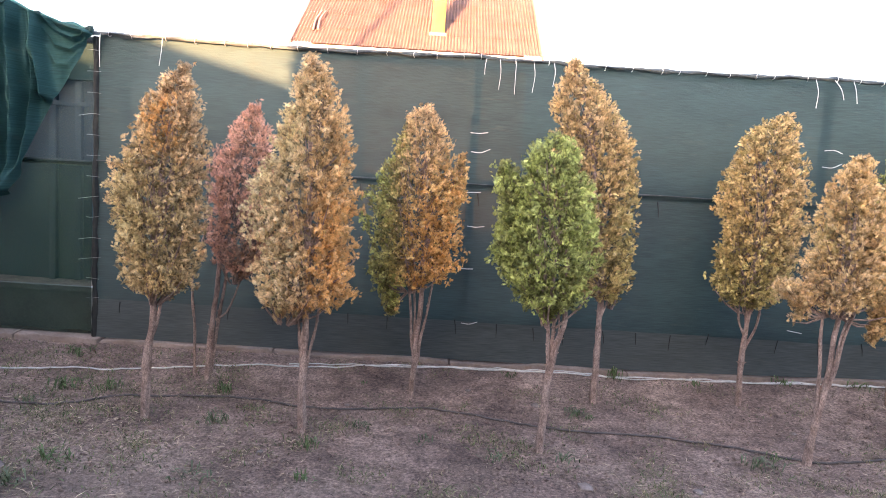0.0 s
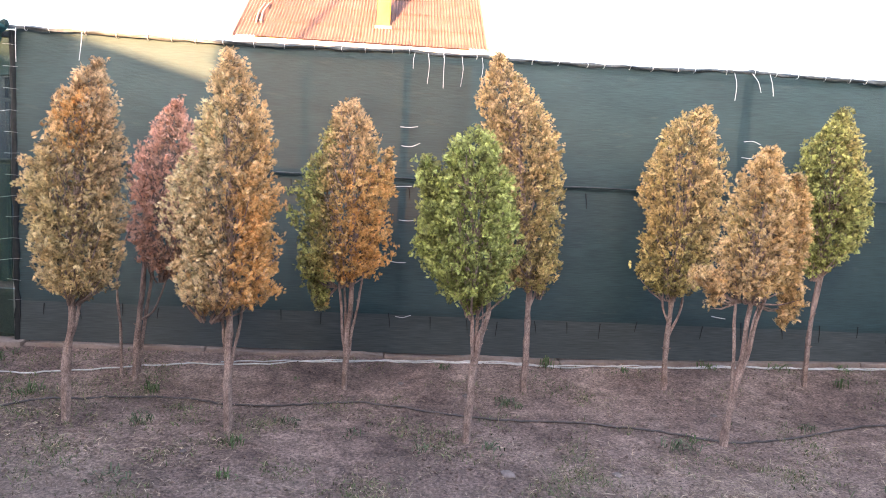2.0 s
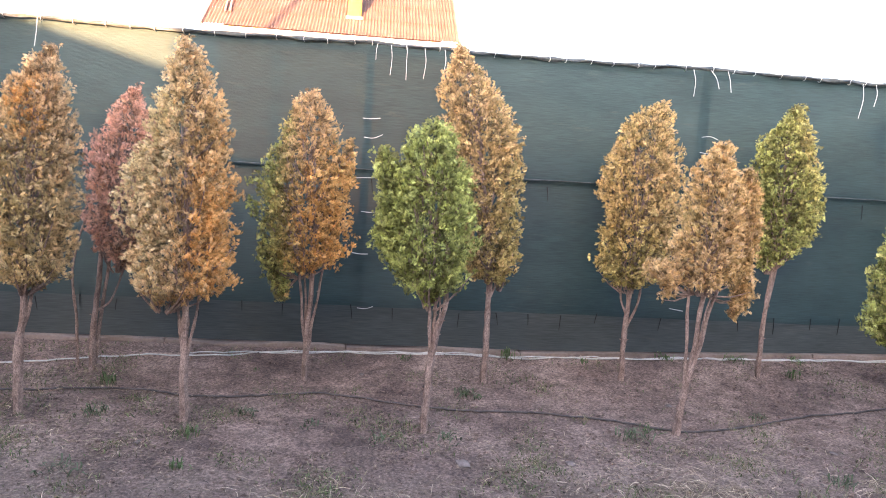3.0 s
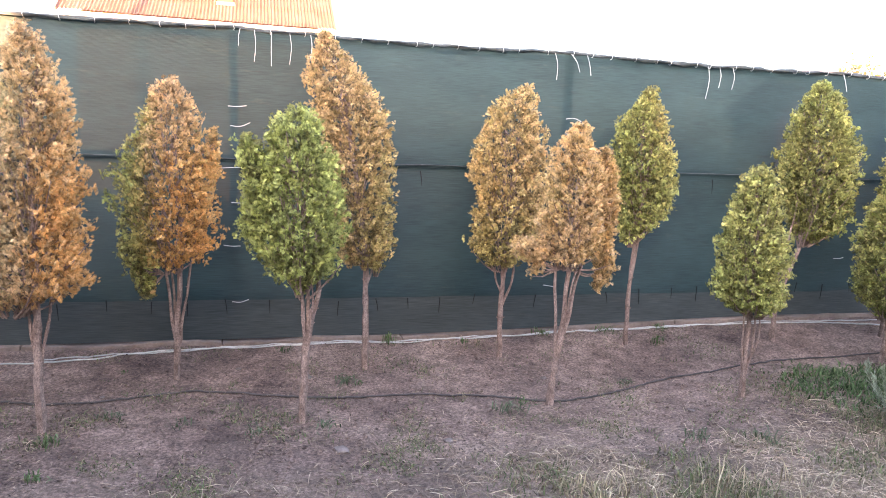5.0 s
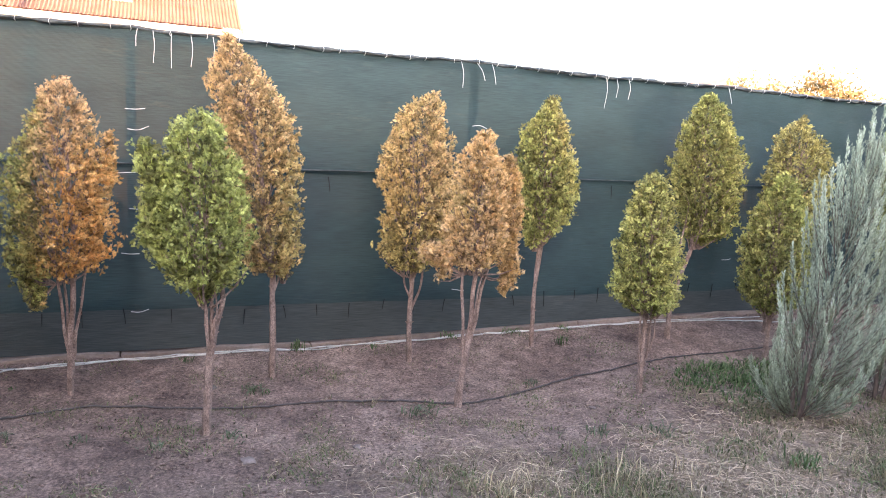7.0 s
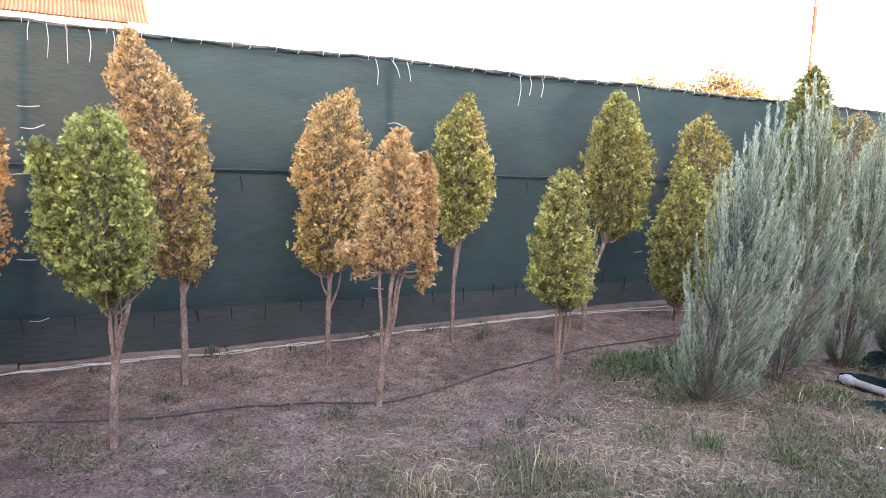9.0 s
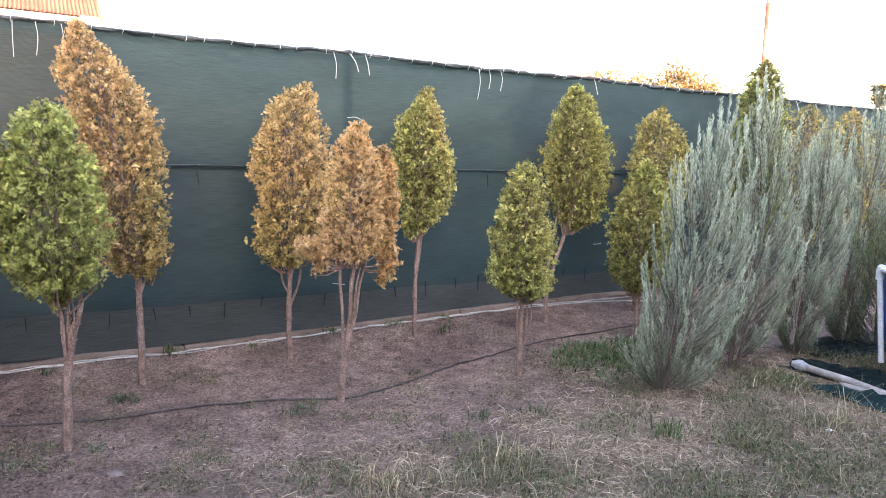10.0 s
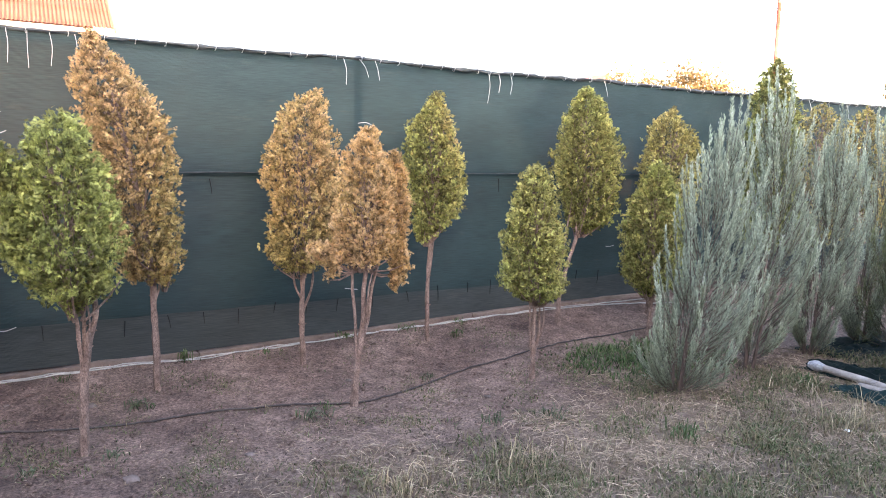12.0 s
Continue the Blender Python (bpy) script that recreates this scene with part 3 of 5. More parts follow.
hut = thing("small_house", 22.6, 21.3, -0.28, "distant small house with an orange roof", "house")
bm = bmesh.new()
box(bm, -2.2, 2.2, -1.5, 1.5, 0, 4.1, 0.02)
part("wall", bm, PLASTER, hut)
bm = bmesh.new()
vs = [bm.verts.new(v) for v in ((-2.6, -2.0, 3.9), (2.6, -2.0, 3.9), (0, -2.0, 5.95), (-2.6, 2.0, 3.9), (2.6, 2.0, 3.9), (0, 2.0, 5.95))]
for f in ((0, 1, 2), (3, 5, 4), (0, 2, 5, 3), (1, 4, 5, 2), (0, 3, 4, 1)):
    bm.faces.new([vs[i] for i in f])
part("roof", bm, ROOF, hut, "orange gable roof")

# unseen plain wall added west of the garden; closes it and blocks light
bm = bmesh.new()
box(bm, -5.06, -5.0, -8.0, -0.1, -0.1, 3.0, 0.01)
tagged(link("west_light_block", bm, NET_DARK), "unseen plain dark green wall added to block light from the west", "fence", kind="structure")

# ---- unseen buildings set behind the path to cast the garden's shade ----
BY = -9.2


def back_place(x, z):
    """The place in the plane of the rear houses whose shadow falls on the point (x, z) of the net."""
    t = BY / SUN_WAY.y
    return x + SUN_WAY.x * t, z + SUN_WAY.z * t


rear = thing("rear_house", 0, 0, 0, "plain house behind the path, shading the garden", "house")
ax, az = back_place(-3.02, 2.42)
bx, bz = back_place(-1.55, 2.02)
tilt = (az - bz) / (ax - bx)
lx = ax - 4.0
bm = bmesh.new()
prof = [(lx - 6.0, 0), (bx, 0), (bx, bz), (lx, bz + tilt * (lx - bx)), (lx - 6.0, bz)]
front = [bm.verts.new((x, BY, z)) for x, z in prof]
back = [bm.verts.new((x, BY - 9, z)) for x, z in prof]
bm.faces.new(front)
bm.faces.new(back[::-1])
for i in range(len(prof)):
    j = (i + 1) % len(prof)
    bm.faces.new((front[j], front[i], back[i], back[j]))
bmesh.ops.recalc_face_normals(bm, faces=bm.faces)
part("wall", bm, PLASTER, rear)
# this hall and its low side box are added only to block the sun
hall = thing("unseen_shade_hall", 0, 0, 0, "long plain unseen hall added behind the path to shade the garden", "building")
hx, hz = back_place(-0.42, 3.0)
bm = bmesh.new()
box(bm, hx, hx + 34.0, BY - 10, BY, 0, hz, 0.05)
part("wall", bm, PLASTER, hall)
wx, wz = back_place(-1.62, 1.62)
bm = bmesh.new()
box(bm, wx, hx + 0.3, BY - 5, BY - 0.05, 0, wz, 0.03)
part("shade_wing", bm, PLASTER, hall)


# ---- trees ----
def turned(axis, normal):
    """Frames (along, side, normal) from arrays of axes and rough normals."""
    u = axis / np.linalg.norm(axis, axis=1, keepdims=True)
    w = np.cross(normal, u)
    w /= np.linalg.norm(w, axis=1, keepdims=True) + 1e-9
    return u, w, np.cross(u, w)


# leaflets of one flat fan: start, direction angle, length, width
FROND = [(0.0, 0.0, 1.0, 0.10), (0.06, 0.55, 0.62, 0.125), (0.14, -0.55, 0.60, 0.125), (0.32, 0.50, 0.52, 0.14), (0.40, -0.50, 0.48, 0.14)]


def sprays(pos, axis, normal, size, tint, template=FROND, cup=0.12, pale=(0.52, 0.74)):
    """Vertices, faces and colours of many sprays; the tips of the leaflets are paler, their feet darkened for shade in
    the gaps.
    """
    u, w, n = turned(axis, normal)
    vs, ts = [], []
    for p, a, l, wd in template:
        du, dw = math.cos(a), math.sin(a)
        for along, across, lift in ((0.05, -wd, 0.2), (1.0, 0, -0.3), (0.05, wd, 0.2)):
            cu = p + l * (along * du - across * dw)
            cw = l * (along * dw + across * du)
            vs.append(pos + size[:, None] * (u * cu + w * cw + n * (cup * (lift * l - abs(cw)))))
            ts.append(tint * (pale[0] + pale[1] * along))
    k = len(vs)
    v = np.stack(vs, 1).reshape(-1, 3)
    t = np.stack(ts, 1).reshape(-1, 3)
    f = np.arange(len(pos) * k).reshape(-1, 3)
    return v, f, t


DRY_TONE, GREEN_TONE = (1.33, 1.27, 1.22), (1.21, 1.21, 1.17)


def thuja(x, y, label, crown, colours, stems, seed, clumps=150, per=105, size=0.032, lobes=()):
    """A thuja with a bare trunk. crown: rows of (height, left, right) of its outline beside the base; colours: (rgb, side -1..1, height 0..1, reach, weight);
    stems: each a list of (dx, dy, z) with its radius at the foot."""
    rng = np.random.default_rng(seed)
    clumps, per = int(clumps * 15), max(5, int(per * 0.08))
    gz = ground_z(x, y)
    tree = thing("thuja_tree", x, y, gz - 0.01, label, "tree", "thuja trees in the bed")
    first = True
    for pts, r in stems:
        bm = bmesh.new()
        c = spline(pts, 6)
        c = [(a + 0.009 * noise.noise(Vector((q * 6, seed, 1))), b + 0.006 * noise.noise(Vector((q * 6, seed, 5))), q) for a, b, q in c]
        r *= 0.84
        rad = [r * (1 - 0.55 * i / (len(c) - 1)) * (1.25 if first and i == 0 else 1.0) * (1 + 0.22 * noise.noise(Vector((c[i][2] * 13, seed, 3)))) for i in range(len(c))]
        tube(bm, c, rad, 10, 0.42)
        for _ in range(12 if first else 7):
            i = int(rng.integers(1, max(2, int(len(c) * 0.8))))
            a = rng.uniform(0, 6.28)
            d = Vector((math.cos(a), math.sin(a), 0.5))
            p = Vector(c[i]) + d * rad[i] * 0.7
            tube(bm, [p, p + d * rad[i] * rng.uniform(0.5, 1.1)], [0.005, 0.003], 5)
        part("trunk" if first else "stem", bm, BARK, tree)
        first = False
    pal = np.array([c[0] for c in colours])
    tone = np.array(GREEN_TONE if (pal[:, 0] / pal[:, 1]).mean() < 1.18 else DRY_TONE)
    bodies = []
    for rows in (crown, *lobes):
        zz, lo, hi = (np.array([c[k] for c in rows]) for k in range(3))
        table = np.linspace(zz.min(), zz.max(), 200)
        bodies.append((table, np.interp(table, zz, lo), np.interp(table, zz, hi)))
    total = sum((b[2] - b[1]).sum() * (b[0][-1] - b[0][0]) for b in bodies)
    z0, z1 = bodies[0][0][0], bodies[0][0][-1]
    mid0, hw0 = (bodies[0][1] + bodies[0][2]) / 2, np.maximum((bodies[0][2] - bodies[0][1]) / 2, 0.05)
    made, cores = [], []
    for table, left, right in bodies:
        m = max(12, int(clumps * (right - left).sum() * (table[-1] - table[0]) / total))
        area = np.cumsum((right - left) + 0.03)
        cz = np.interp((np.arange(m) + rng.uniform(0, 1, m)) / m * area[-1], area, table)
        cl, cr = np.interp(cz, table, left), np.interp(cz, table, right)
        ang = np.arange(m) * 2.39996 + rng.normal(0, 0.3, m)
        rad = np.sqrt(rng.uniform(0.22, 1.0, m))
        lump = np.array([noise.noise(Vector((math.cos(q) * 1.6 + seed * 3.1, math.sin(q) * 1.6, h * 5.5))) for q, h in zip(ang, cz)])
        tuft = np.array([noise.noise(Vector((math.cos(q) * 4.2, math.sin(q) * 4.2 + seed * 1.7, h * 12.0))) for q, h in zip(ang, cz)])
        rad = np.minimum(rad * (0.96 + 0.15 * lump + 0.26 * tuft), 1.08)
        mid, hw = (cl + cr) / 2, np.maximum((cr - cl) / 2 * 1.08 - 0.003, 0.008)
        out = np.stack([np.cos(ang), np.sin(ang), np.zeros(m)], 1)
        tip = np.stack([mid + hw * rad * out[:, 0], hw * rad * out[:, 1], cz], 1)
        # every twig leaves the crown's axis outwards and turns up; the lowest ones hang
        low = np.clip((cz - table[0]) / 0.16, 0, 1)[:, None]
        twig = out * rng.uniform(0.3, 1.1, (m, 1)) + np.array([0, 0, 1.0]) * (low * 1.0 - 0.4) + rng.normal(0, 0.42, (m, 3))
        twig /= np.linalg.norm(twig, axis=1, keepdims=True)
        long = rng.uniform(0.025, 0.06, m)
        cores.append(tip - twig * long[:, None])
        fr = (cz - z0) / (z1 - z0)
        su = np.clip((tip[:, 0] - np.interp(cz, bodies[0][0], mid0)) / np.interp(cz, bodies[0][0], hw0), -1.3, 1.3)
        w = np.stack([wt * np.exp(-(((su - s) * 0.8) ** 2 + ((fr - h) * 2.0) ** 2) / (2 * rc * rc)) for _, s, h, rc, wt in colours], 1)
        w *= rng.uniform(0.25, 1.0, w.shape)
        w = w ** 2.2
        w /= w.sum(1, keepdims=True) + 1e-12
        shade = (w @ pal) * np.clip(1 + rng.normal(0, 0.32, (m, 1)), 0.4, 1.55)
        # flat fans along each twig, all nearly in one upright plane
        plane = np.cross(out, [0, 0, 1.0]) + rng.normal(0, 0.55, (m, 3))
        n = m * per
        ci = np.repeat(np.arange(m), per)
        s = rng.uniform(0, 1, n) ** 0.8
        side = np.cross(plane[ci], twig[ci])
        side /= np.linalg.norm(side, axis=1, keepdims=True) + 1e-9
        sway = rng.uniform(-1, 1, n)
        axis = twig[ci] + side * (sway * (1.2 - 0.5 * s))[:, None] + rng.normal(0, 0.28, (n, 3))
        axis /= np.linalg.norm(axis, axis=1, keepdims=True)
        sz = size * rng.uniform(0.65, 1.25, n) * (1.15 - 0.35 * s)
        pos = tip[ci] - twig[ci] * (long[ci] * (1 - s))[:, None] - axis * (sz * 0.75)[:, None] + rng.normal(0, 0.007, (n, 3)) + side * (sway * 0.018)[:, None]
        normal = plane[ci] + rng.normal(0, 0.7, (n, 3))
        col = shade[ci] * tone
        mix = (rng.uniform(0, 1, n) < 0.10)[:, None]
        col = np.where(mix, 0.5 * col + 0.5 * pal[rng.integers(0, len(pal), n)], col)
        col = col * np.clip(1 + rng.normal(0, 0.24, (n, 1)), 0.45, 1.5)
        # dead brown sprays at the crown's heart, darkened as painted shade between the tufts
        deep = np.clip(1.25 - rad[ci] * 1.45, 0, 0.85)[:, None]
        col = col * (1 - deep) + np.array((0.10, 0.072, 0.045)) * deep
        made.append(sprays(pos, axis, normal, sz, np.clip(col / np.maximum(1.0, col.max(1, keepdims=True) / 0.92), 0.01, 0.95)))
    shift, faces = 0, []
    for v, f, t in made:
        faces.append(f + shift)
        shift += len(v)
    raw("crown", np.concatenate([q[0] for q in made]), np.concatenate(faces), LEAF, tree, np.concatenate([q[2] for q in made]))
    cp = np.concatenate(cores)
    table, left, right = bodies[0]
    # inner twigs that carry the sprays
    bm = bmesh.new()
    for i in rng.choice(len(cp), 60, replace=False):
        p = Vector(cp[i])
        h = max(z0 - 0.05, p.z - rng.uniform(0.12, 0.4))
        m = Vector((np.interp(h, table, (left + right) / 2) * 0.6 + p.x * 0.2, p.y * 0.2, h))
        tube(bm, [m, m.lerp(p, 0.55) + Vector((0, 0, -0.02)), p], [0.007, 0.005, 0.002], 5, caps=False)
    tagged(part("twig_mass", bm, BARK, tree), kind="stuff")
    return tree


# ORANGE is dried foliage, lightened so it also carries sun dapples on the crowns
TAN, CREAM, ORANGE, RUST = (0.74, 0.50, 0.27), (0.88, 0.65, 0.40), (0.98, 0.53, 0.18), (0.62, 0.31, 0.15)
OLIVE, GREEN, LIME, BROWN = (0.45, 0.40, 0.155), (0.30, 0.325, 0.10), (0.46, 0.485, 0.165), (0.47, 0.325, 0.195)
DEEP, GOLD, PURPLE = (0.15, 0.19, 0.07), (0.74, 0.50, 0.21), (0.88, 0.52, 0.40)

thuja(-2.33, -1.36, "thuja with browned olive crown and bare trunk", [(0.75, -0, 0.08), (0.8, -0.1, 0.25), (0.88, -0.14, 0.28), (1.02, -0.16, 0.32), (1.15, -0.18, 0.33), (1.27, -0.2, 0.33), (1.4, -0.21, 0.32), (1.53, -0.18, 0.32), (1.66, -0.07, 0.33), (1.78, -0.08, 0.29), (1.9, 0, 0.29), (1.97, 0.04, 0.26), (2.08, 0.17, 0.2)],
      [(TAN, 0, 0.5, 0.8, 0.7), ((0.55, 0.45, 0.22), -0.1, 0.4, 0.45, 1.6), ((0.62, 0.50, 0.27), 0.0, 0.25, 0.5, 1.4), (ORANGE, 0.0, 0.76, 0.17, 3.2), (BROWN, 0.1, 0.95, 0.25, 1.8), (BROWN, 0.4, 0.5, 0.6, 0.8), (CREAM, -0.3, 0.05, 0.35, 0.5), (GOLD, 0.1, 0.1, 0.3, 0.8)],
      [([(0, 0, -0.05), (0.005, 0, 0.33), (0.035, 0, 0.62), (0.045, 0, 1), (0.079, 0, 1.48)], 0.033), ([(0.027, 0, 0.48), (0.063, 0.01, 0.64), (0.094, 0.02, 0.81), (0.175, 0.02, 1.29)], 0.014)], 1)
thuja(-2.215, -0.62, "rust-red dried thuja with thin forked stems", [(0.74, 0.15, 0.29), (0.86, 0.02, 0.39), (1.09, -0.04, 0.44), (1.34, -0.04, 0.45), (1.48, -0.03, 0.44), (1.63, 0.05, 0.42), (1.77, 0.11, 0.38), (1.92, 0.24, 0.31)],
      [(PURPLE, 0, 0.5, 0.9, 1.2), (RUST, 0.2, 0.4, 0.7, 0.6), ((0.60, 0.33, 0.22), 0.0, 0.9, 0.35, 1.0), (BROWN, 0.3, 0.1, 0.4, 0.7), (TAN, 0.2, 0.9, 0.2, 0.4)],
      [([(0, 0, -0.05), (0.02, 0, 0.32), (0.059, 0, 0.71), (0.095, 0, 1.19), (0.188, 0, 1.58)], 0.026), ([(0.019, 0.02, 0.05), (0.059, 0.03, 0.42), (0.117, 0.03, 0.8), (0.19, 0.02, 1.29)], 0.017), ([(0.049, 0, 0.43), (0.136, 0, 0.51), (0.232, -0.02, 0.75), (0.347, 0, 0.96)], 0.01), ([(-0.096, 0.03, -0.05), (-0.096, 0.02, 0.32), (-0.114, 0, 0.7), (-0.02, 0, 1.09)], 0.014)], 2, clumps=95, per=88)
thuja(-1.39, -1.45, "tall thuja with cream and orange dried sprays", [(0.7, -0.2, -0.13), (0.75, -0.21, 0.09), (0.82, -0.26, 0.25), (0.95, -0.3, 0.26), (1.08, -0.28, 0.26), (1.2, -0.34, 0.25), (1.33, -0.34, 0.26), (1.46, -0.35, 0.26), (1.58, -0.25, 0.24), (1.71, -0.2, 0.22), (1.83, -0.18, 0.19), (1.95, -0.14, 0.14), (2.07, -0.1, 0.09), (2.16, -0.05, 0.01)],
      [(TAN, 0, 0.5, 0.9, 1.0), (CREAM, -0.2, 0.45, 0.7, 1.3), (ORANGE, 0.6, 0.33, 0.36, 2.4), ((0.62, 0.54, 0.32), -0.5, 0.5, 0.55, 2.0), ((0.80, 0.46, 0.18), 0.4, 0.5, 0.6, 0.8), (GOLD, 0.3, 0.6, 0.5, 0.9), (OLIVE, -0.5, 0.65, 0.3, 1.0), (BROWN, 0.3, 0.9, 0.4, 0.7), (OLIVE, -0.5, 0.1, 0.15, 0.8)],
      [([(0, 0, -0.05), (-0.004, 0, 0.37), (0.001, 0, 0.71), (-0.002, 0, 1.19), (-0.015, 0, 1.77)], 0.032), ([(0.01, 0, 0.4), (0.051, 0, 0.61), (0.087, 0, 0.81), (0.133, 0, 1.1)], 0.011), ([(-0.014, 0, 0.42), (-0.041, 0.01, 0.66), (-0.067, 0.01, 1)], 0.012)], 3, clumps=175)
thuja(-0.79, -0.67, "half-browned thuja with dark green back and orange front", [(0.77, -0.19, 0.08), (0.88, -0.29, 0.24), (1, -0.32, 0.28), (1.15, -0.36, 0.27), (1.3, -0.38, 0.26), (1.45, -0.36, 0.24), (1.56, -0.32, 0.2), (1.67, -0.23, 0.17), (1.79, -0.18, 0.16), (1.9, -0.16, 0.1), (1.98, -0.03, 0.03)],
      [(GREEN, -0.9, 0.45, 0.4, 1.6), (ORANGE, 0.4, 0.3, 0.4, 1.9), (RUST, 0.1, 0.35, 0.5, 0.25), (TAN, 0.1, 0.8, 0.4, 1.2), (CREAM, 0.2, 0.95, 0.25, 0.9), (BROWN, 0.1, 0.5, 0.6, 0.5), (GOLD, 0.4, 0.4, 0.5, 1.2), (OLIVE, -0.5, 0.3, 0.4, 0.9), (LIME, -0.7, 0.0, 0.15, 1.0)],
      [([(0, 0, -0.05), (0.005, 0, 0.27), (0.023, 0, 0.61), (0.033, 0, 1), (0.001, 0, 1.68)], 0.027), ([(-0.004, 0, 0.23), (-0.028, 0, 0.47), (-0.063, 0, 0.81), (-0.113, 0, 1.2)], 0.013), ([(0.006, 0.01, 0.23), (-0.009, 0.02, 0.52), (-0.034, 0.02, 0.91)], 0.013), ([(0.016, 0, 0.23), (0.058, 0, 0.52), (0.111, 0, 0.86), (0.178, 0, 1.2)], 0.012)], 4, lobes=([(0.56, -0.22, -0.12), (0.64, -0.24, -0.1), (0.76, -0.29, -0.13), (0.87, -0.35, -0.14), (0.98, -0.35, -0.17)], [(1.35, 0.15, 0.27), (1.47, 0.17, 0.29), (1.58, 0.18, 0.29), (1.67, 0.22, 0.27)], ))
thuja(-0.02, -1.51, "fresh green thuja with several slim stems", [(0.79, -0.05, 0.01), (0.84, -0.09, 0.08), (0.92, -0.22, 0.19), (1.05, -0.28, 0.23), (1.17, -0.32, 0.23), (1.3, -0.3, 0.23), (1.42, -0.26, 0.21), (1.54, -0.24, 0.16), (1.63, -0.21, 0.13), (1.73, -0.18, 0.1), (1.8, -0.09, 0.02)],
      [(LIME, 0.1, 0.5, 0.8, 1.2), (GREEN, -0.2, 0.5, 0.8, 0.9), ((0.38, 0.40, 0.14), 0.0, 0.7, 0.8, 1.0), (OLIVE, 0.5, 0.3, 0.4, 0.5), ((0.30, 0.31, 0.11), 0.3, 0.3, 0.5, 0.6)],
      [([(0, 0, -0.05), (0.008, 0, 0.31), (0.045, 0, 0.63), (0.081, 0, 0.85), (0.04, 0, 1.49)], 0.03), ([(0.008, 0, 0.33), (0.007, 0, 0.56), (-0.027, 0, 0.82), (-0.116, 0, 1.29)], 0.016), ([(0.012, 0.01, 0.36), (0.026, 0.02, 0.61), (0.012, 0.02, 0.9), (-0.018, 0, 1.29)], 0.015), ([(0.02, -0.01, 0.43), (0.045, -0.02, 0.63), (0.042, -0.02, 0.85)], 0.01)], 5, clumps=165, lobes=([(1.06, -0.31, -0.19), (1.15, -0.37, -0.2), (1.31, -0.34, -0.15), (1.44, -0.35, -0.17), (1.56, -0.37, -0.21), (1.64, -0.36, -0.26)], ))
thuja(0.47, -0.61, "tall tan-brown dried thuja on a single trunk", [(0.72, 0.06, 0.11), (0.76, -0.16, 0.12), (0.92, -0.25, 0.18), (1.1, -0.31, 0.18), (1.29, -0.35, 0.18), (1.47, -0.38, 0.18), (1.64, -0.38, 0.155), (1.82, -0.41, 0.125), (1.99, -0.45, 0.02), (2.09, -0.44, -0.07), (2.22, -0.41, -0.18), (2.34, -0.36, -0.28)],
      [(TAN, 0, 0.7, 0.9, 1.0), (OLIVE, 0.2, 0.5, 0.9, 0.75), ((0.52, 0.36, 0.165), 0.0, 0.5, 0.8, 1.0), (CREAM, 0.0, 0.85, 0.5, 0.8), (OLIVE, 0.5, 0.25, 0.45, 1.4), (GOLD, 0.5, 0.1, 0.3, 0.8), (BROWN, -0.2, 0.4, 0.5, 0.8)],
      [([(0, 0, -0.05), (-0.004, 0, 0.31), (-0.01, 0, 0.71), (-0.061, 0, 1.2), (-0.211, 0, 1.99)], 0.031), ([(0.002, 0, 0.61), (0.039, 0, 0.76), (0.068, 0, 1)], 0.01)], 6, clumps=175)
thuja(1.51, -0.525, "orange-brown thuja with olive lower crown", [(0.72, -0.12, 0.06), (0.77, -0.2, 0.17), (0.89, -0.27, 0.25), (1.06, -0.29, 0.3), (1.27, -0.25, 0.31), (1.43, -0.28, 0.3), (1.6, -0.25, 0.29), (1.76, -0.21, 0.26), (1.92, -0.15, 0.2), (2.05, 0.06, 0.18)],
      [(OLIVE, 0.0, 0.6, 0.9, 0.8), ((0.60, 0.44, 0.21), 0, 0.75, 0.8, 1.2), (TAN, 0.2, 0.6, 0.7, 1.0), (OLIVE, -0.2, 0.15, 0.45, 1.7), (GOLD, -0.5, 0.4, 0.5, 1.0), (BROWN, 0.2, 0.4, 0.5, 0.7), ((0.58, 0.41, 0.25), 0, 0.95, 0.3, 0.9)],
      [([(0, 0, -0.05), (-0.005, 0, 0.31), (-0.001, 0, 0.66), (0.017, 0, 1.1), (0.086, 0, 1.8)], 0.028), ([(0.003, 0, 0.41), (0.069, 0, 0.61), (0.097, 0, 0.8), (0.166, 0, 1.1)], 0.013), ([(-0.009, 0, 0.51), (-0.061, 0, 0.63), (-0.053, 0, 0.85)], 0.01)], 7, clumps=165)
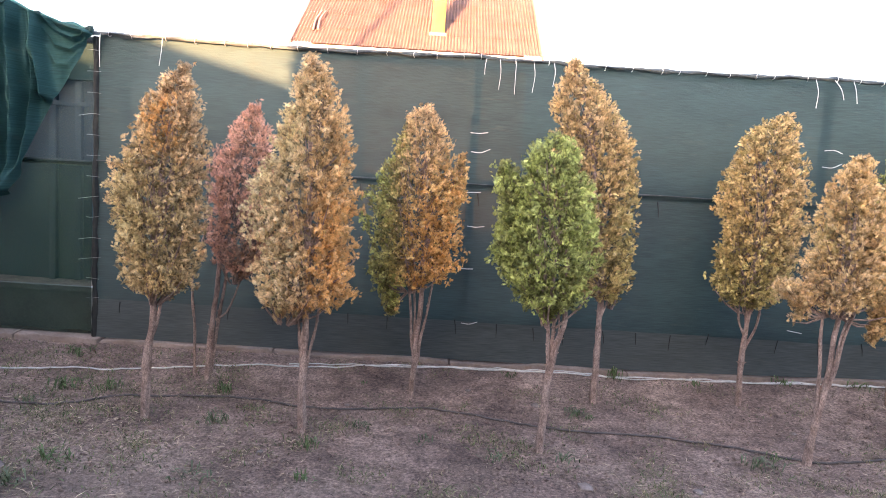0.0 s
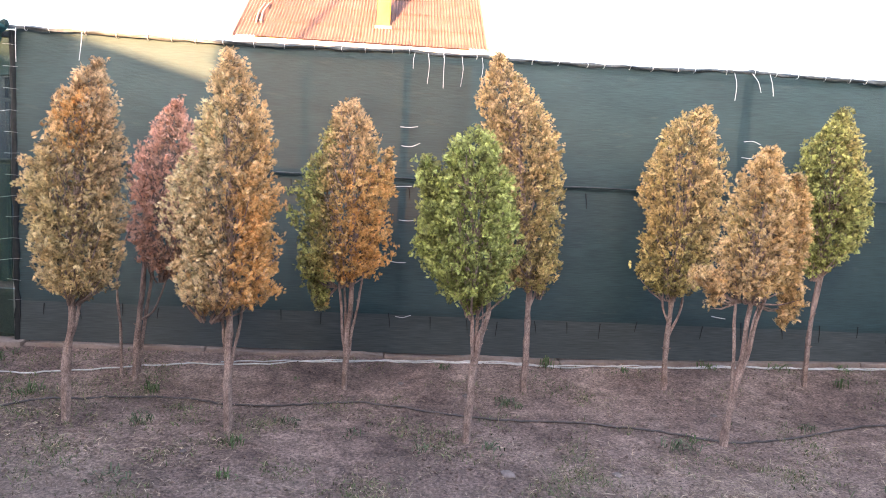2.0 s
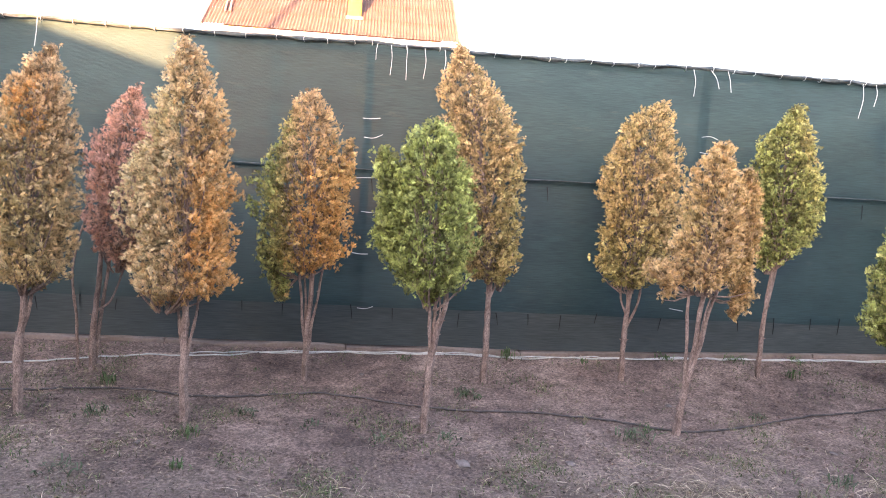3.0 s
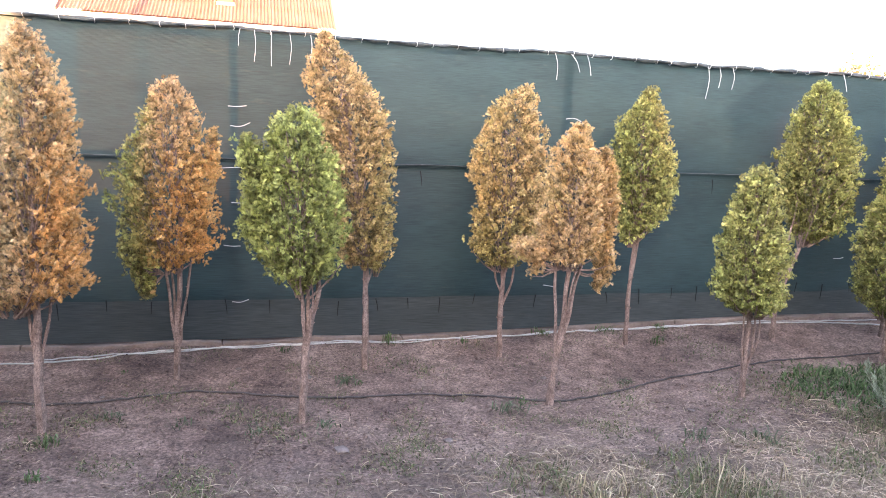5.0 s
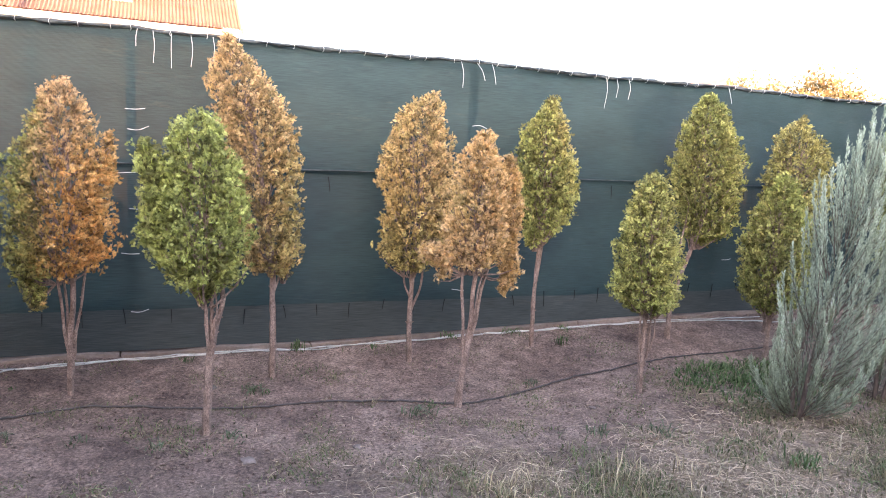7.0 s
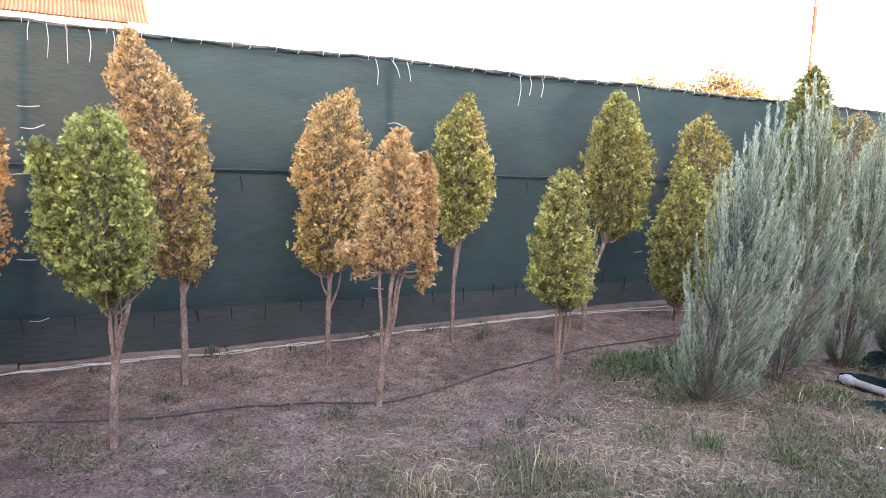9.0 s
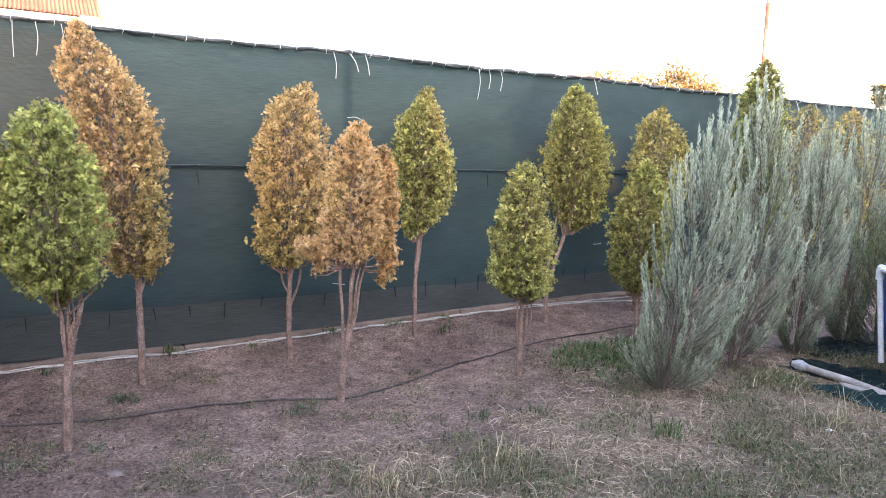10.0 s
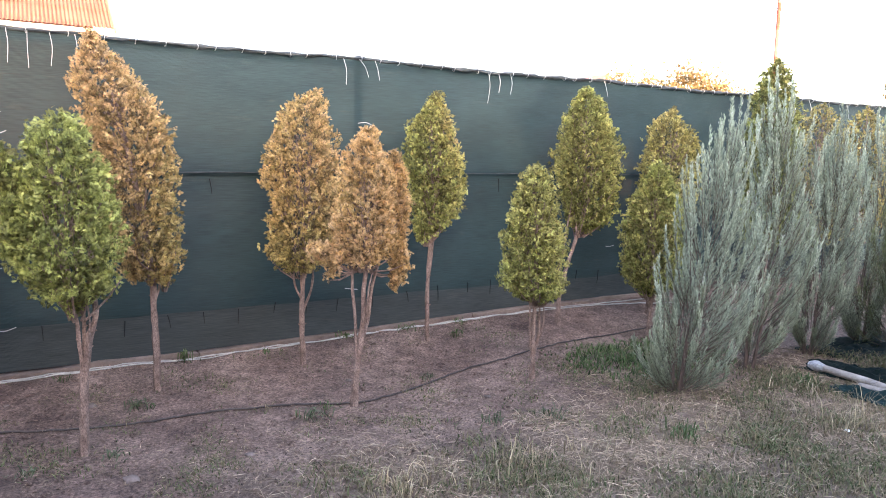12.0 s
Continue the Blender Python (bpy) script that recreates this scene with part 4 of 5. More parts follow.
thuja(1.54, -1.44, "pale tan thuja with a sparse base and slim stems", [(0.93, -0.09, 0.2), (1.02, -0.14, 0.23), (1.16, -0.13, 0.29), (1.31, -0.12, 0.3), (1.45, -0.09, 0.29), (1.59, -0.07, 0.24), (1.69, -0.03, 0.19), (1.8, 0.06, 0.16)],
      [(CREAM, 0, 0.4, 0.8, 0.9), (TAN, 0.0, 0.6, 0.8, 0.8), (GOLD, 0.1, 0.6, 0.9, 1.2), ((0.66, 0.48, 0.27), -0.1, 0.3, 0.4, 1.0), (OLIVE, -0.6, 0.5, 0.3, 1.0), (GOLD, 0.7, 0.1, 0.3, 1.2)],
      [([(0, 0, -0.05), (0.022, 0, 0.25), (0.053, 0, 0.5), (0.075, 0, 0.85), (0.105, 0, 1.49)], 0.03), ([(0.021, 0, 0.22), (0.013, 0, 0.45), (-0.005, 0, 0.75), (-0.035, 0, 1.1)], 0.016), ([(0.032, 0.01, 0.28), (0.093, 0.01, 0.55), (0.155, 0, 0.9), (0.255, 0, 1.29)], 0.016), ([(0.032, -0.01, 0.3), (0.074, -0.02, 0.6), (0.115, -0.02, 0.9)], 0.012)], 8, clumps=140, per=95, lobes=([(0.75, 0.25, 0.3), (0.82, 0.24, 0.36), (0.9, 0.24, 0.4), (1.01, 0.24, 0.39), (1.16, 0.26, 0.39), (1.3, 0.25, 0.4), (1.45, 0.25, 0.38), (1.56, 0.24, 0.36), (1.66, 0.23, 0.31)], [(0.86, -0.2, -0.12), (0.94, -0.19, -0.07), (1.03, -0.31, -0.11), (1.1, -0.32, -0.14)], ))
thuja(2.64, -0.41, "slender olive-green thuja on twin stems", [(0.86, -0.12, -0.01), (0.98, -0.12, 0.17), (1.1, -0.14, 0.27), (1.28, -0.16, 0.31), (1.47, -0.21, 0.31), (1.65, -0.22, 0.24), (1.79, -0.2, 0.21), (1.93, -0.09, 0.16), (2.07, 0.01, 0.1)],
      [(OLIVE, 0.1, 0.5, 0.8, 1.2), (GREEN, -0.4, 0.4, 0.6, 1.1), (GOLD, 0.6, 0.7, 0.4, 0.8), (LIME, 0, 0.5, 0.8, 1.0), (DEEP, -0.6, 0.5, 0.4, 0.6), ((0.30, 0.24, 0.08), 0.3, 0.9, 0.4, 0.9)],
      [([(0, 0, -0.05), (-0.009, 0, 0.3), (0.002, 0, 0.7), (0.053, 0, 1.2), (0.123, 0, 1.8)], 0.025), ([(-0.004, 0, 0.5), (0.037, 0.01, 0.75), (0.063, 0, 1.05)], 0.013)], 9, clumps=150)
thuja(2.93, -1.49, "short olive-green thuja with several thin stems", [(0.6, -0.07, 0.17), (0.67, -0.23, 0.2), (0.8, -0.27, 0.2), (0.96, -0.24, 0.21), (1.13, -0.23, 0.2), (1.29, -0.21, 0.15), (1.45, -0.16, 0.11), (1.57, -0.07, 0.04)],
      [(OLIVE, 0, 0.6, 0.8, 1.2), (LIME, -0.2, 0.4, 0.7, 1.0), (GOLD, 0.3, 0.6, 0.5, 0.5), (GREEN, -0.3, 0.1, 0.4, 1.0), (LIME, 0.1, 0.7, 0.6, 1.0), ((0.27, 0.25, 0.085), 0.2, 0.7, 0.6, 0.6)],
      [([(0, 0, -0.05), (-0.004, 0, 0.26), (0.002, 0, 0.51), (0.008, 0, 0.81), (0.009, 0, 1.3)], 0.024), ([(-0.002, 0, 0.16), (-0.035, 0, 0.36), (-0.039, 0, 0.61), (-0.061, 0, 0.9)], 0.011), ([(0.008, 0, 0.16), (0.045, 0, 0.31), (0.051, 0, 0.56), (0.068, 0, 0.81)], 0.012), ([(0.012, -0.01, 0.21), (0.083, -0.01, 0.43), (0.07, 0, 0.66)], 0.008)], 10, clumps=140)
thuja(3.98, -0.48, "full green thuja leaning on a slanting trunk", [(0.87, 0.17, 0.33), (1, 0.11, 0.58), (1.21, 0.02, 0.59), (1.42, -0.03, 0.59), (1.63, -0.03, 0.61), (1.83, 0.02, 0.53), (1.99, 0.06, 0.45), (2.09, 0.11, 0.42), (2.2, 0.18, 0.29)],
      [(OLIVE, 0, 0.5, 0.8, 1.0), (LIME, 0.1, 0.8, 0.6, 1.0), (GREEN, 0.2, 0.2, 0.6, 1.1), (GOLD, 0.0, 0.6, 0.4, 0.5), ((0.22, 0.24, 0.075), 0, 0.6, 0.8, 1.0)],
      [([(0, 0, -0.05), (0.009, 0, 0.27), (0.068, 0, 0.52), (0.197, 0, 0.86), (0.38, 0, 1.61)], 0.028), ([(0.009, 0, 0.32), (-0.002, 0, 0.52), (0.047, 0, 0.76), (0.119, 0, 1.21)], 0.016)], 11, clumps=220)
thuja(5.1, -0.5, "golden-olive thuja behind the junipers", [(0.9, -0.05, 0.47), (1.24, -0.1, 0.51), (1.53, -0.08, 0.53), (1.75, -0.03, 0.52), (1.91, -0.03, 0.34), (2.06, 0.19, 0.27)],
      [(GOLD, 0, 0.7, 0.8, 0.2), (OLIVE, 0, 0.4, 0.8, 1.3), ((0.36, 0.31, 0.09), 0.4, 0.6, 0.5, 0.8), (LIME, -0.3, 0.4, 0.5, 0.6)], [([(0, 0, -0.05), (0.033, 0, 0.51), (0.073, 0, 1.21), (0.106, 0, 1.71)], 0.028)], 12, clumps=140)
thuja(4.62, -0.98, "bushy dark green thuja beside the junipers", [(0.42, -0.1, 0.04), (0.51, -0.18, 0.27), (0.62, -0.3, 0.3), (0.82, -0.28, 0.32), (1.03, -0.31, 0.27), (1.28, -0.21, 0.24), (1.48, -0.09, 0.19), (1.61, -0.03, 0.09)],
      [(GREEN, 0, 0.5, 0.9, 1.2), (OLIVE, -0.1, 0.4, 0.7, 1.0), (LIME, 0, 0.9, 0.4, 0.8), (DEEP, 0.3, 0.2, 0.6, 0.8), (GOLD, -0.2, 0.6, 0.5, 0.5)], [([(0, 0, -0.05), (0.03, 0, 0.41), (0.02, 0, 0.9), (0.022, 0, 1.3)], 0.026)], 13, clumps=190)
for bx_, by_, top_, hw_, pal_, sd in ((6.82, -0.55, 2.68, 0.30, (GREEN, DEEP, DEEP, OLIVE), 14), (7.75, -0.5, 2.25, 0.36, (OLIVE, OLIVE, GREEN, BROWN), 15), (8.65, -0.5, 2.25, 0.33, (OLIVE, GREEN, GOLD), 16), (9.6, -0.6, 2.2, 0.35, (OLIVE, BROWN, OLIVE), 17)):
    thuja(bx_, by_, "thuja standing behind the blue junipers", [(0.6, -hw_ * 0.7, hw_ * 0.7), (1.0, -hw_, hw_), (top_ * 0.62, -hw_ * 0.95, hw_), (top_ * 0.85, -hw_ * 0.85, hw_ * 0.8), (top_ * 0.95, -hw_ * 0.5, hw_ * 0.45), (top_, -0.03, 0.03)],
          [(c, 0, 0.5, 1.0, 1.0) for c in pal_], [([(0, 0, -0.05), (0.02, 0, 0.5), (0.0, 0, 1.2), (0.0, 0, top_ * 0.8)], 0.03)], sd, clumps=230 if sd == 14 else 120, per=110 if sd == 14 else 70, size=0.040)


SHOOT = [(0.0, 0.0, 1.0, 0.055), (0.08, 0.55, 0.48, 0.08), (0.20, -0.55, 0.46, 0.08), (0.40, 0.50, 0.40, 0.09), (0.52, -0.50, 0.36, 0.09)]


def juniper(x, y, label, rows, seed, plumes=80, tint=(0.48, 0.55, 0.41), green=0.12, leaders=(), bare=0.12, shoots=54, wide=0.095, droop=0.0):
    """An upright blue juniper. rows: (height, left, right) of the outline; leaders: (dx, dz) of the tips that stand out of it; bare: height of the clear stems."""
    rng = np.random.default_rng(seed)
    bush = thing("juniper", x, y, ground_z(x, y) - 0.01, label, "shrub", "blue junipers")
    zz, lo, hi = (np.array([r[k] for r in rows]) for k in range(3))
    height = zz.max()

    def heart(z):
        return float((np.interp(z, zz, lo) + np.interp(z, zz, hi)) / 2) * min(1.0, 0.15 + z / height)

    for k in range(3):
        a = k * 2.1 + seed
        bm = bmesh.new()
        c = spline([(0.025 * math.cos(a), 0.025 * math.sin(a), -0.05), (0.05 * math.cos(a) + heart(0.25), 0.05 * math.sin(a), 0.25), (0.06 * math.cos(a) + heart(0.45), 0.05 * math.sin(a), 0.45), (0.05 * math.cos(a) + heart(height * 0.4), 0.04 * math.sin(a), height * 0.4)], 5)
        tube(bm, c, [0.015 - 0.0008 * i for i in range(16)], 7, 0.35)
        part("stem", bm, STEM, bush, "reddish brown stem")
    P, A, N, S, T = [], [], [], [], []
    base = np.array(tint)
    bms = bmesh.new()
    spires = [(dx + rng.normal(0, 0.02 * k), dz + 0.06 - 0.07 * k) for dx, dz in leaders for k in (0, 1)]
    for i in range(plumes + len(spires)):
        a = i * 2.39996 + rng.normal(0, 0.35)
        q = rng.uniform(0, 1)
        if i < plumes:
            zt = bare + 0.16 + (height * 0.95 - bare - 0.16) * q ** 1.1
            l, h = np.interp(zt, zz, lo), np.interp(zt, zz, hi)
            r = math.sqrt(rng.uniform(0.25, 1.0)) * rng.uniform(0.9, 1.06)
            tip = np.array([(l + h) / 2 + (h - l) / 2 * r * math.cos(a), (h - l) / 2 * r * math.sin(a) * 0.9, zt])
        else:
            dx, dz = spires[i - plumes]
            tip, zt = np.array([dx, rng.uniform(-0.14, 0.03), dz]), dz
        ln = rng.uniform(0.34, 0.62) * (0.5 + 0.5 * min(1.0, zt)) if i < plumes else rng.uniform(0.45, 0.75) * (0.45 + 0.55 * min(1.0, zt))
        zb = max(bare, zt - ln)
        root = np.array([heart(zb) * 0.75 + tip[0] * 0.25, tip[1] * 0.3, zb])
        # the branch leaves the stem outwards, then rises
        knee = root * 0.45 + tip * 0.55 + np.array([0.30 * (tip[0] - root[0]), 0.30 * tip[1], -0.10 * (zt - zb)])
        s = np.linspace(0, 1, 15)[:, None]
        way = root * (1 - s) ** 2 + knee * 2 * s * (1 - s) + tip * s * s
        tube(bms, [tuple(p) for p in way[::3]], [0.003, 0.0026, 0.002, 0.0015, 0.001], 4, caps=False)
        c0 = base * np.clip(1 + rng.normal(0, 0.18), 0.6, 1.4)
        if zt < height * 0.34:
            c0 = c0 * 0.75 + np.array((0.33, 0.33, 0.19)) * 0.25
        if rng.uniform() < green:
            c0 = c0 * 0.55 + np.array((0.20, 0.23, 0.11)) * 0.45
        # feather: short shoots all round the outer part of the branch, shorter towards its tip
        for k in range(shoots):
            f = 0.06 + 0.94 * ((k + rng.uniform(0, 1)) / shoots) ** 0.85
            j = min(13, int(f * 14))
            d = way[j + 1] - way[j]
            d /= np.linalg.norm(d)
            p = way[j] + (way[j + 1] - way[j]) * (f * 14 - j)
            ang = rng.uniform(0, 6.283)
            e1 = np.cross(d, (0.3, 1.0, 0.1))
            e1 /= np.linalg.norm(e1)
            e2 = np.cross(d, e1)
            off = e1 * math.cos(ang) + e2 * math.sin(ang)
            go = d + off * rng.uniform(0.25, 0.62) * (1.0 - 0.5 * f) + np.array([0, 0, 0.16 - droop])
            go /= np.linalg.norm(go)
            sl = wide * (1.0 if i < plumes else 0.75) * (1.35 - 0.85 * f) * rng.uniform(0.7, 1.35)
            per = 4
            t = (np.arange(per) + 0.5 * rng.uniform(0, 1, per)) / per
            P.append(p + go * (t * sl)[:, None] + rng.normal(0, 0.002, (per, 3)))
            A.append(go + rng.normal(0, 0.16, (per, 3)))
            N.append(rng.normal(0, 1, (per, 3)))
            S.append(rng.uniform(0.021, 0.037, per) * (1.1 - 0.4 * t))
            # colour darkens towards the stem, painting the shade between plumes beside the duller old growth
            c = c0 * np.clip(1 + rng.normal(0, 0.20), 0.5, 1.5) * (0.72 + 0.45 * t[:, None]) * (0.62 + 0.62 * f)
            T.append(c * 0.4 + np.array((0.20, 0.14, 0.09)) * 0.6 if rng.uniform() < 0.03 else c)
    part("branch_mass", bms, STEM, bush)["kind"] = "stuff"
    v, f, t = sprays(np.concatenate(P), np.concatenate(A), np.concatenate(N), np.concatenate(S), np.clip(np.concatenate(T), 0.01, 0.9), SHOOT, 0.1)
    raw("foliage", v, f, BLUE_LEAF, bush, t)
    return bush


BLUE_SHRUB = "blue-grey upright juniper with feathery shoots"
juniper(3.62, -2.23, BLUE_SHRUB, [(0.0, -0.18, 0.20), (0.12, -0.26, 0.34), (0.37, -0.28, 0.54), (0.52, -0.24, 0.57), (0.84, -0.10, 0.67), (1.15, 0.0, 0.68), (1.47, 0.04, 0.63), (1.74, 0.22, 0.56), (2.0, 0.40, 0.48)], 21, plumes=150, bare=0.04,
        leaders=((0.44, 2.04), (0.40, 1.97), (0.34, 1.86), (0.26, 1.81), (0.20, 1.76), (0.02, 1.64), (-0.04, 1.54), (-0.07, 1.43), (0.08, 1.58), (-0.10, 1.25), (-0.17, 1.10), (-0.24, 0.91), (-0.28, 0.72), (-0.33, 0.52), (-0.34, 0.42), (-0.30, 0.30), (-0.22, 0.22), (0.05, 0.24), (0.30, 0.26), (0.61, 1.83), (0.70, 1.55), (0.74, 1.05), (0.75, 0.72)))
juniper(4.55, -2.09, BLUE_SHRUB, [(0.0, -0.09, 0.12), (0.41, -0.10, 0.43), (0.76, -0.06, 0.59), (1.11, 0.0, 0.62), (1.55, -0.02, 0.50), (1.89, -0.04, 0.38), (2.18, 0.03, 0.14)], 22, plumes=140, bare=0.10,
        leaders=((0.07, 2.23), (0.02, 2.13), (0.16, 2.14), (-0.05, 2.01), (0.27, 2.04), (0.40, 1.88), (0.53, 1.64), (0.62, 1.37), (0.66, 1.01), (0.62, 0.64)))
juniper(5.41, -2.03, BLUE_SHRUB, [(0.0, -0.08, 0.12), (0.42, -0.19, 0.35), (0.8, -0.12, 0.47), (1.23, -0.08, 0.52), (1.6, -0.06, 0.42), (1.97, 0.07, 0.18)], 23, plumes=150, bare=0.04, green=0.2, wide=0.12,
        leaders=((0.13, 2.03), (0.07, 1.92), (0.23, 1.92), (0.35, 1.86), (-0.03, 1.76), (0.48, 1.7), (0.53, 1.46), (0.56, 1.07)))
juniper(6.2, -2.0, BLUE_SHRUB, [(0.0, -0.15, 0.14), (0.23, -0.23, 0.16), (0.64, -0.20, 0.34), (1.05, -0.14, 0.50), (1.57, -0.06, 0.58), (1.92, 0.04, 0.48), (2.17, 0.1, 0.22)], 24, plumes=120, bare=0.03, wide=0.12,
        leaders=((0.14, 2.26), (0.08, 2.16), (0.25, 2.17), (-0.03, 2.01), (0.39, 2.02), (0.56, 1.88), (-0.12, 1.86)))
juniper(6.3, -2.28, "olive-green juniper with drooping lower shoots", [(0.0, -0.28, 0.3), (0.2, -0.36, 0.45), (0.45, -0.40, 0.5), (0.75, -0.40, 0.55), (1.1, -0.25, 0.45), (1.4, -0.05, 0.15)], 25, plumes=120, bare=0.02, tint=(0.22, 0.25, 0.125), green=0.4, droop=0.4, wide=0.13)


def leafy_tree(x, y, label, h, w, seed, colours, trunk=0.09, n=9000, size=0.10, squash=0.6, limbs=12):
    """A broad-leaved tree, for those seen over the fence and the unseen dappling one."""
    rng = np.random.default_rng(seed)
    tree = thing("garden_tree", x, y, 0, label, "tree")
    bm = bmesh.new()
    tube(bm, spline([(0, 0, -0.1), (0.05, 0, h * 0.3), (0, 0, h * 0.6)], 5), [trunk * (1 - 0.05 * i) for i in range(11)], 9, 0.2)
    part("trunk", bm, BARK, tree)
    cl = []
    for k in range(limbs):
        a = k * 2.4 + rng.uniform(0, 0.5)
        tip = np.array([math.cos(a) * w * rng.uniform(0.4, 0.95), math.sin(a) * w * rng.uniform(0.4, 0.95), h * rng.uniform(0.62, 0.96)])
        bm = bmesh.new()
        tube(bm, spline([(0, 0, h * 0.35), tuple(tip * np.array([0.5, 0.5, 0.82])), tuple(tip)], 4), [trunk * 0.4 * (1 - 0.1 * i) for i in range(9)], 6, 0.2)
        part("limb", bm, BARK, tree)
        for _ in range(6):
            cl.append(tip + rng.normal(0, 0.16, 3) * np.array([w, w, w * squash]))
    cl = np.array(cl)
    ci = rng.integers(0, len(cl), n)
    pos = cl[ci] + rng.normal(0, 0.15, (n, 3)) * w * np.array([0.8, 0.8, 0.7])
    pal = np.array(colours)
    col = pal[rng.integers(0, len(pal), n)] * (1 + rng.normal(0, 0.15, (n, 1)))
    v, f, t = sprays(pos, rng.normal(0, 1, (n, 3)), rng.normal(0, 1, (n, 3)), size * rng.uniform(0.6, 1.3, n), np.clip(col, 0.01, 0.9), [(0, 0, 1.0, 0.32), (0.1, 0.9, 0.8, 0.3)], 0.1)
    raw("crown", v, f, LEAF, tree, t)
    return tree


# unseen tree added to break the sun into dapples on net and crowns
leafy_tree(-3.66, -8.4, "unseen leafy tree added behind the path to dapple the sun", 5.2, 0.70, 34, (GREEN, OLIVE, LIME), n=15000, size=0.13, limbs=22)
leafy_tree(10.65, 4.6, "autumn-coloured tree beyond the fence", 3.28, 1.15, 31, ((0.17, 0.155, 0.085), (0.20, 0.16, 0.085), (0.13, 0.125, 0.07)), n=17000, size=0.058, limbs=26)
leafy_tree(12.2, 4.2, "autumn-coloured tree beyond the fence", 3.0, 0.9, 32, ((0.17, 0.155, 0.085), (0.20, 0.16, 0.085), (0.13, 0.125, 0.07)), n=13000, size=0.058, limbs=20)
leafy_tree(17.85, 3.9, "autumn-coloured tree beyond the fence", 3.75, 0.4, 33, ((0.17, 0.155, 0.085), (0.20, 0.16, 0.085), (0.13, 0.125, 0.07)), n=13000, size=0.058, limbs=20)

# ---- hoses on the ground ----
def laid(name, pts, r, material, label, category, lift=0.0, seed=0):
    c = []
    for k, (px, py) in enumerate(spline([(a, b) for a, b in pts], 10)):
        py = min(py + 0.012 * noise.noise(Vector((px * 3, seed, 0))), -0.06 - r)
        c.append((px, py, bumpy_z(px, py) + r * 0.8 + lift + 0.006 * noise.noise(Vector((px * 4, 4, seed)))))
    bm = bmesh.new()
    tube(bm, c, r, 7)
    return tagged(link(name, bm, material), label, category)


laid("white_cable", [(-3.9, -0.7), (-3.54, -0.66), (-3.27, -0.6), (-2.89, -0.57), (-2.34, -0.43), (-1.97, -0.34), (-1.66, -0.32), (-1.3, -0.24), (-0.92, -0.17), (-0.5, -0.13), (-0.1, -0.11), (0.4, -0.13), (0.95, -0.09), (1.47, -0.12), (2.14, -0.10), (2.85, -0.11), (3.4, -0.10), (3.96, -0.13), (4.8, -0.19), (5.3, -0.30), (6.2, -0.45)], 0.0058, HOSE, "white cable lying along the foot of the fence", "cable", 0.004, 1)
laid("white_cable", [(-1.72, -0.28), (-1.3, -0.20), (-0.9, -0.21), (-0.35, -0.09), (0.1, -0.09), (0.45, -0.09), (0.95, -0.13), (1.45, -0.08), (2.0, -0.14), (2.6, -0.085), (3.1, -0.14), (3.9, -0.09), (4.7, -0.14), (5.4, -0.18)], 0.0048, HOSE, "second white cable lying along the fence", "cable", 0.006, 2)
laid("drip_hose", [(-3.9, -1.36), (-3.18, -1.27), (-2.92, -1.23), (-2.62, -1.03), (-2.3, -0.96), (-1.97, -0.92), (-1.65, -0.96), (-1.45, -1.0), (-1.15, -0.98), (-0.9, -0.93), (-0.7, -0.91), (-0.48, -0.97), (-0.13, -1.07), (0.19, -1.12), (0.55, -1.15), (0.9, -1.2), (1.16, -1.27), (1.33, -1.34), (1.57, -1.42), (1.9, -1.36), (2.24, -1.24), (2.55, -1.12), (3.0, -1.0), (3.3, -0.92), (3.89, -0.81), (4.64, -0.8), (5.6, -0.7)], 0.0064, DRIP, "black drip irrigation hose lying on the soil", "hose", 0.004, 3)

# ---- tank, pipe and loose net ----
tank = thing("water_tank", 5.80, -3.24, 0, "round blue plastic water tank with a white pipe round its rim", "tank")
tank.scale = (1, 1, 0.95)
bm = bmesh.new()
prof = [(0.0, 0.02), (0.36, 0.02), (0.46, 0.06), (0.55, 0.16), (0.615, 0.32), (0.645, 0.5), (0.65, 0.7), (0.648, 0.84), (0.675, 0.85), (0.68, 0.875), (0.66, 0.885), (0.63, 0.87), (0.625, 0.5), (0.5, 0.12), (0.0, 0.08)]
seg = 64
rings = [[bm.verts.new((r * math.cos(2 * math.pi * k / seg), r * math.sin(2 * math.pi * k / seg), z)) for k in range(seg)] if r else [bm.verts.new((0, 0, z))] for r, z in prof]
for a, b in zip(rings, rings[1:]):
    for k in range(seg):
        q = [a[k % len(a)], a[(k + 1) % len(a)], b[(k + 1) % len(b)], b[k % len(b)]]
        bm.faces.new([v for i, v in enumerate(q) if v not in q[:i]])
bmesh.ops.recalc_face_normals(bm, faces=bm.faces)
part("shell", bm, BLUE, tank)
pa = radians(132)
px, py = 0.70 * math.cos(pa), 0.70 * math.sin(pa)
bm = bmesh.new()
tube(bm, [(px + 0.03, py - 0.06, 0.14), (px, py, 0.84)], 0.021, 12)
part("down_pipe", bm, PVC, tank, "white plastic pipe")
bm = bmesh.new()
tube(bm, [(0.70 * math.cos(a), 0.70 * math.sin(a), 0.885) for a in np.linspace(pa, pa + 1.6, 18)], 0.021, 12)
part("rim_pipe", bm, PVC, tank, "white plastic pipe")
bm = bmesh.new()
tube(bm, [(px, py, 0.80), (px, py, 0.87), (px + 0.004, py - 0.004, 0.893), (0.70 * math.cos(pa + 0.08), 0.70 * math.sin(pa + 0.08), 0.886)], 0.029, 12)
part("elbow", bm, PVC, tank)

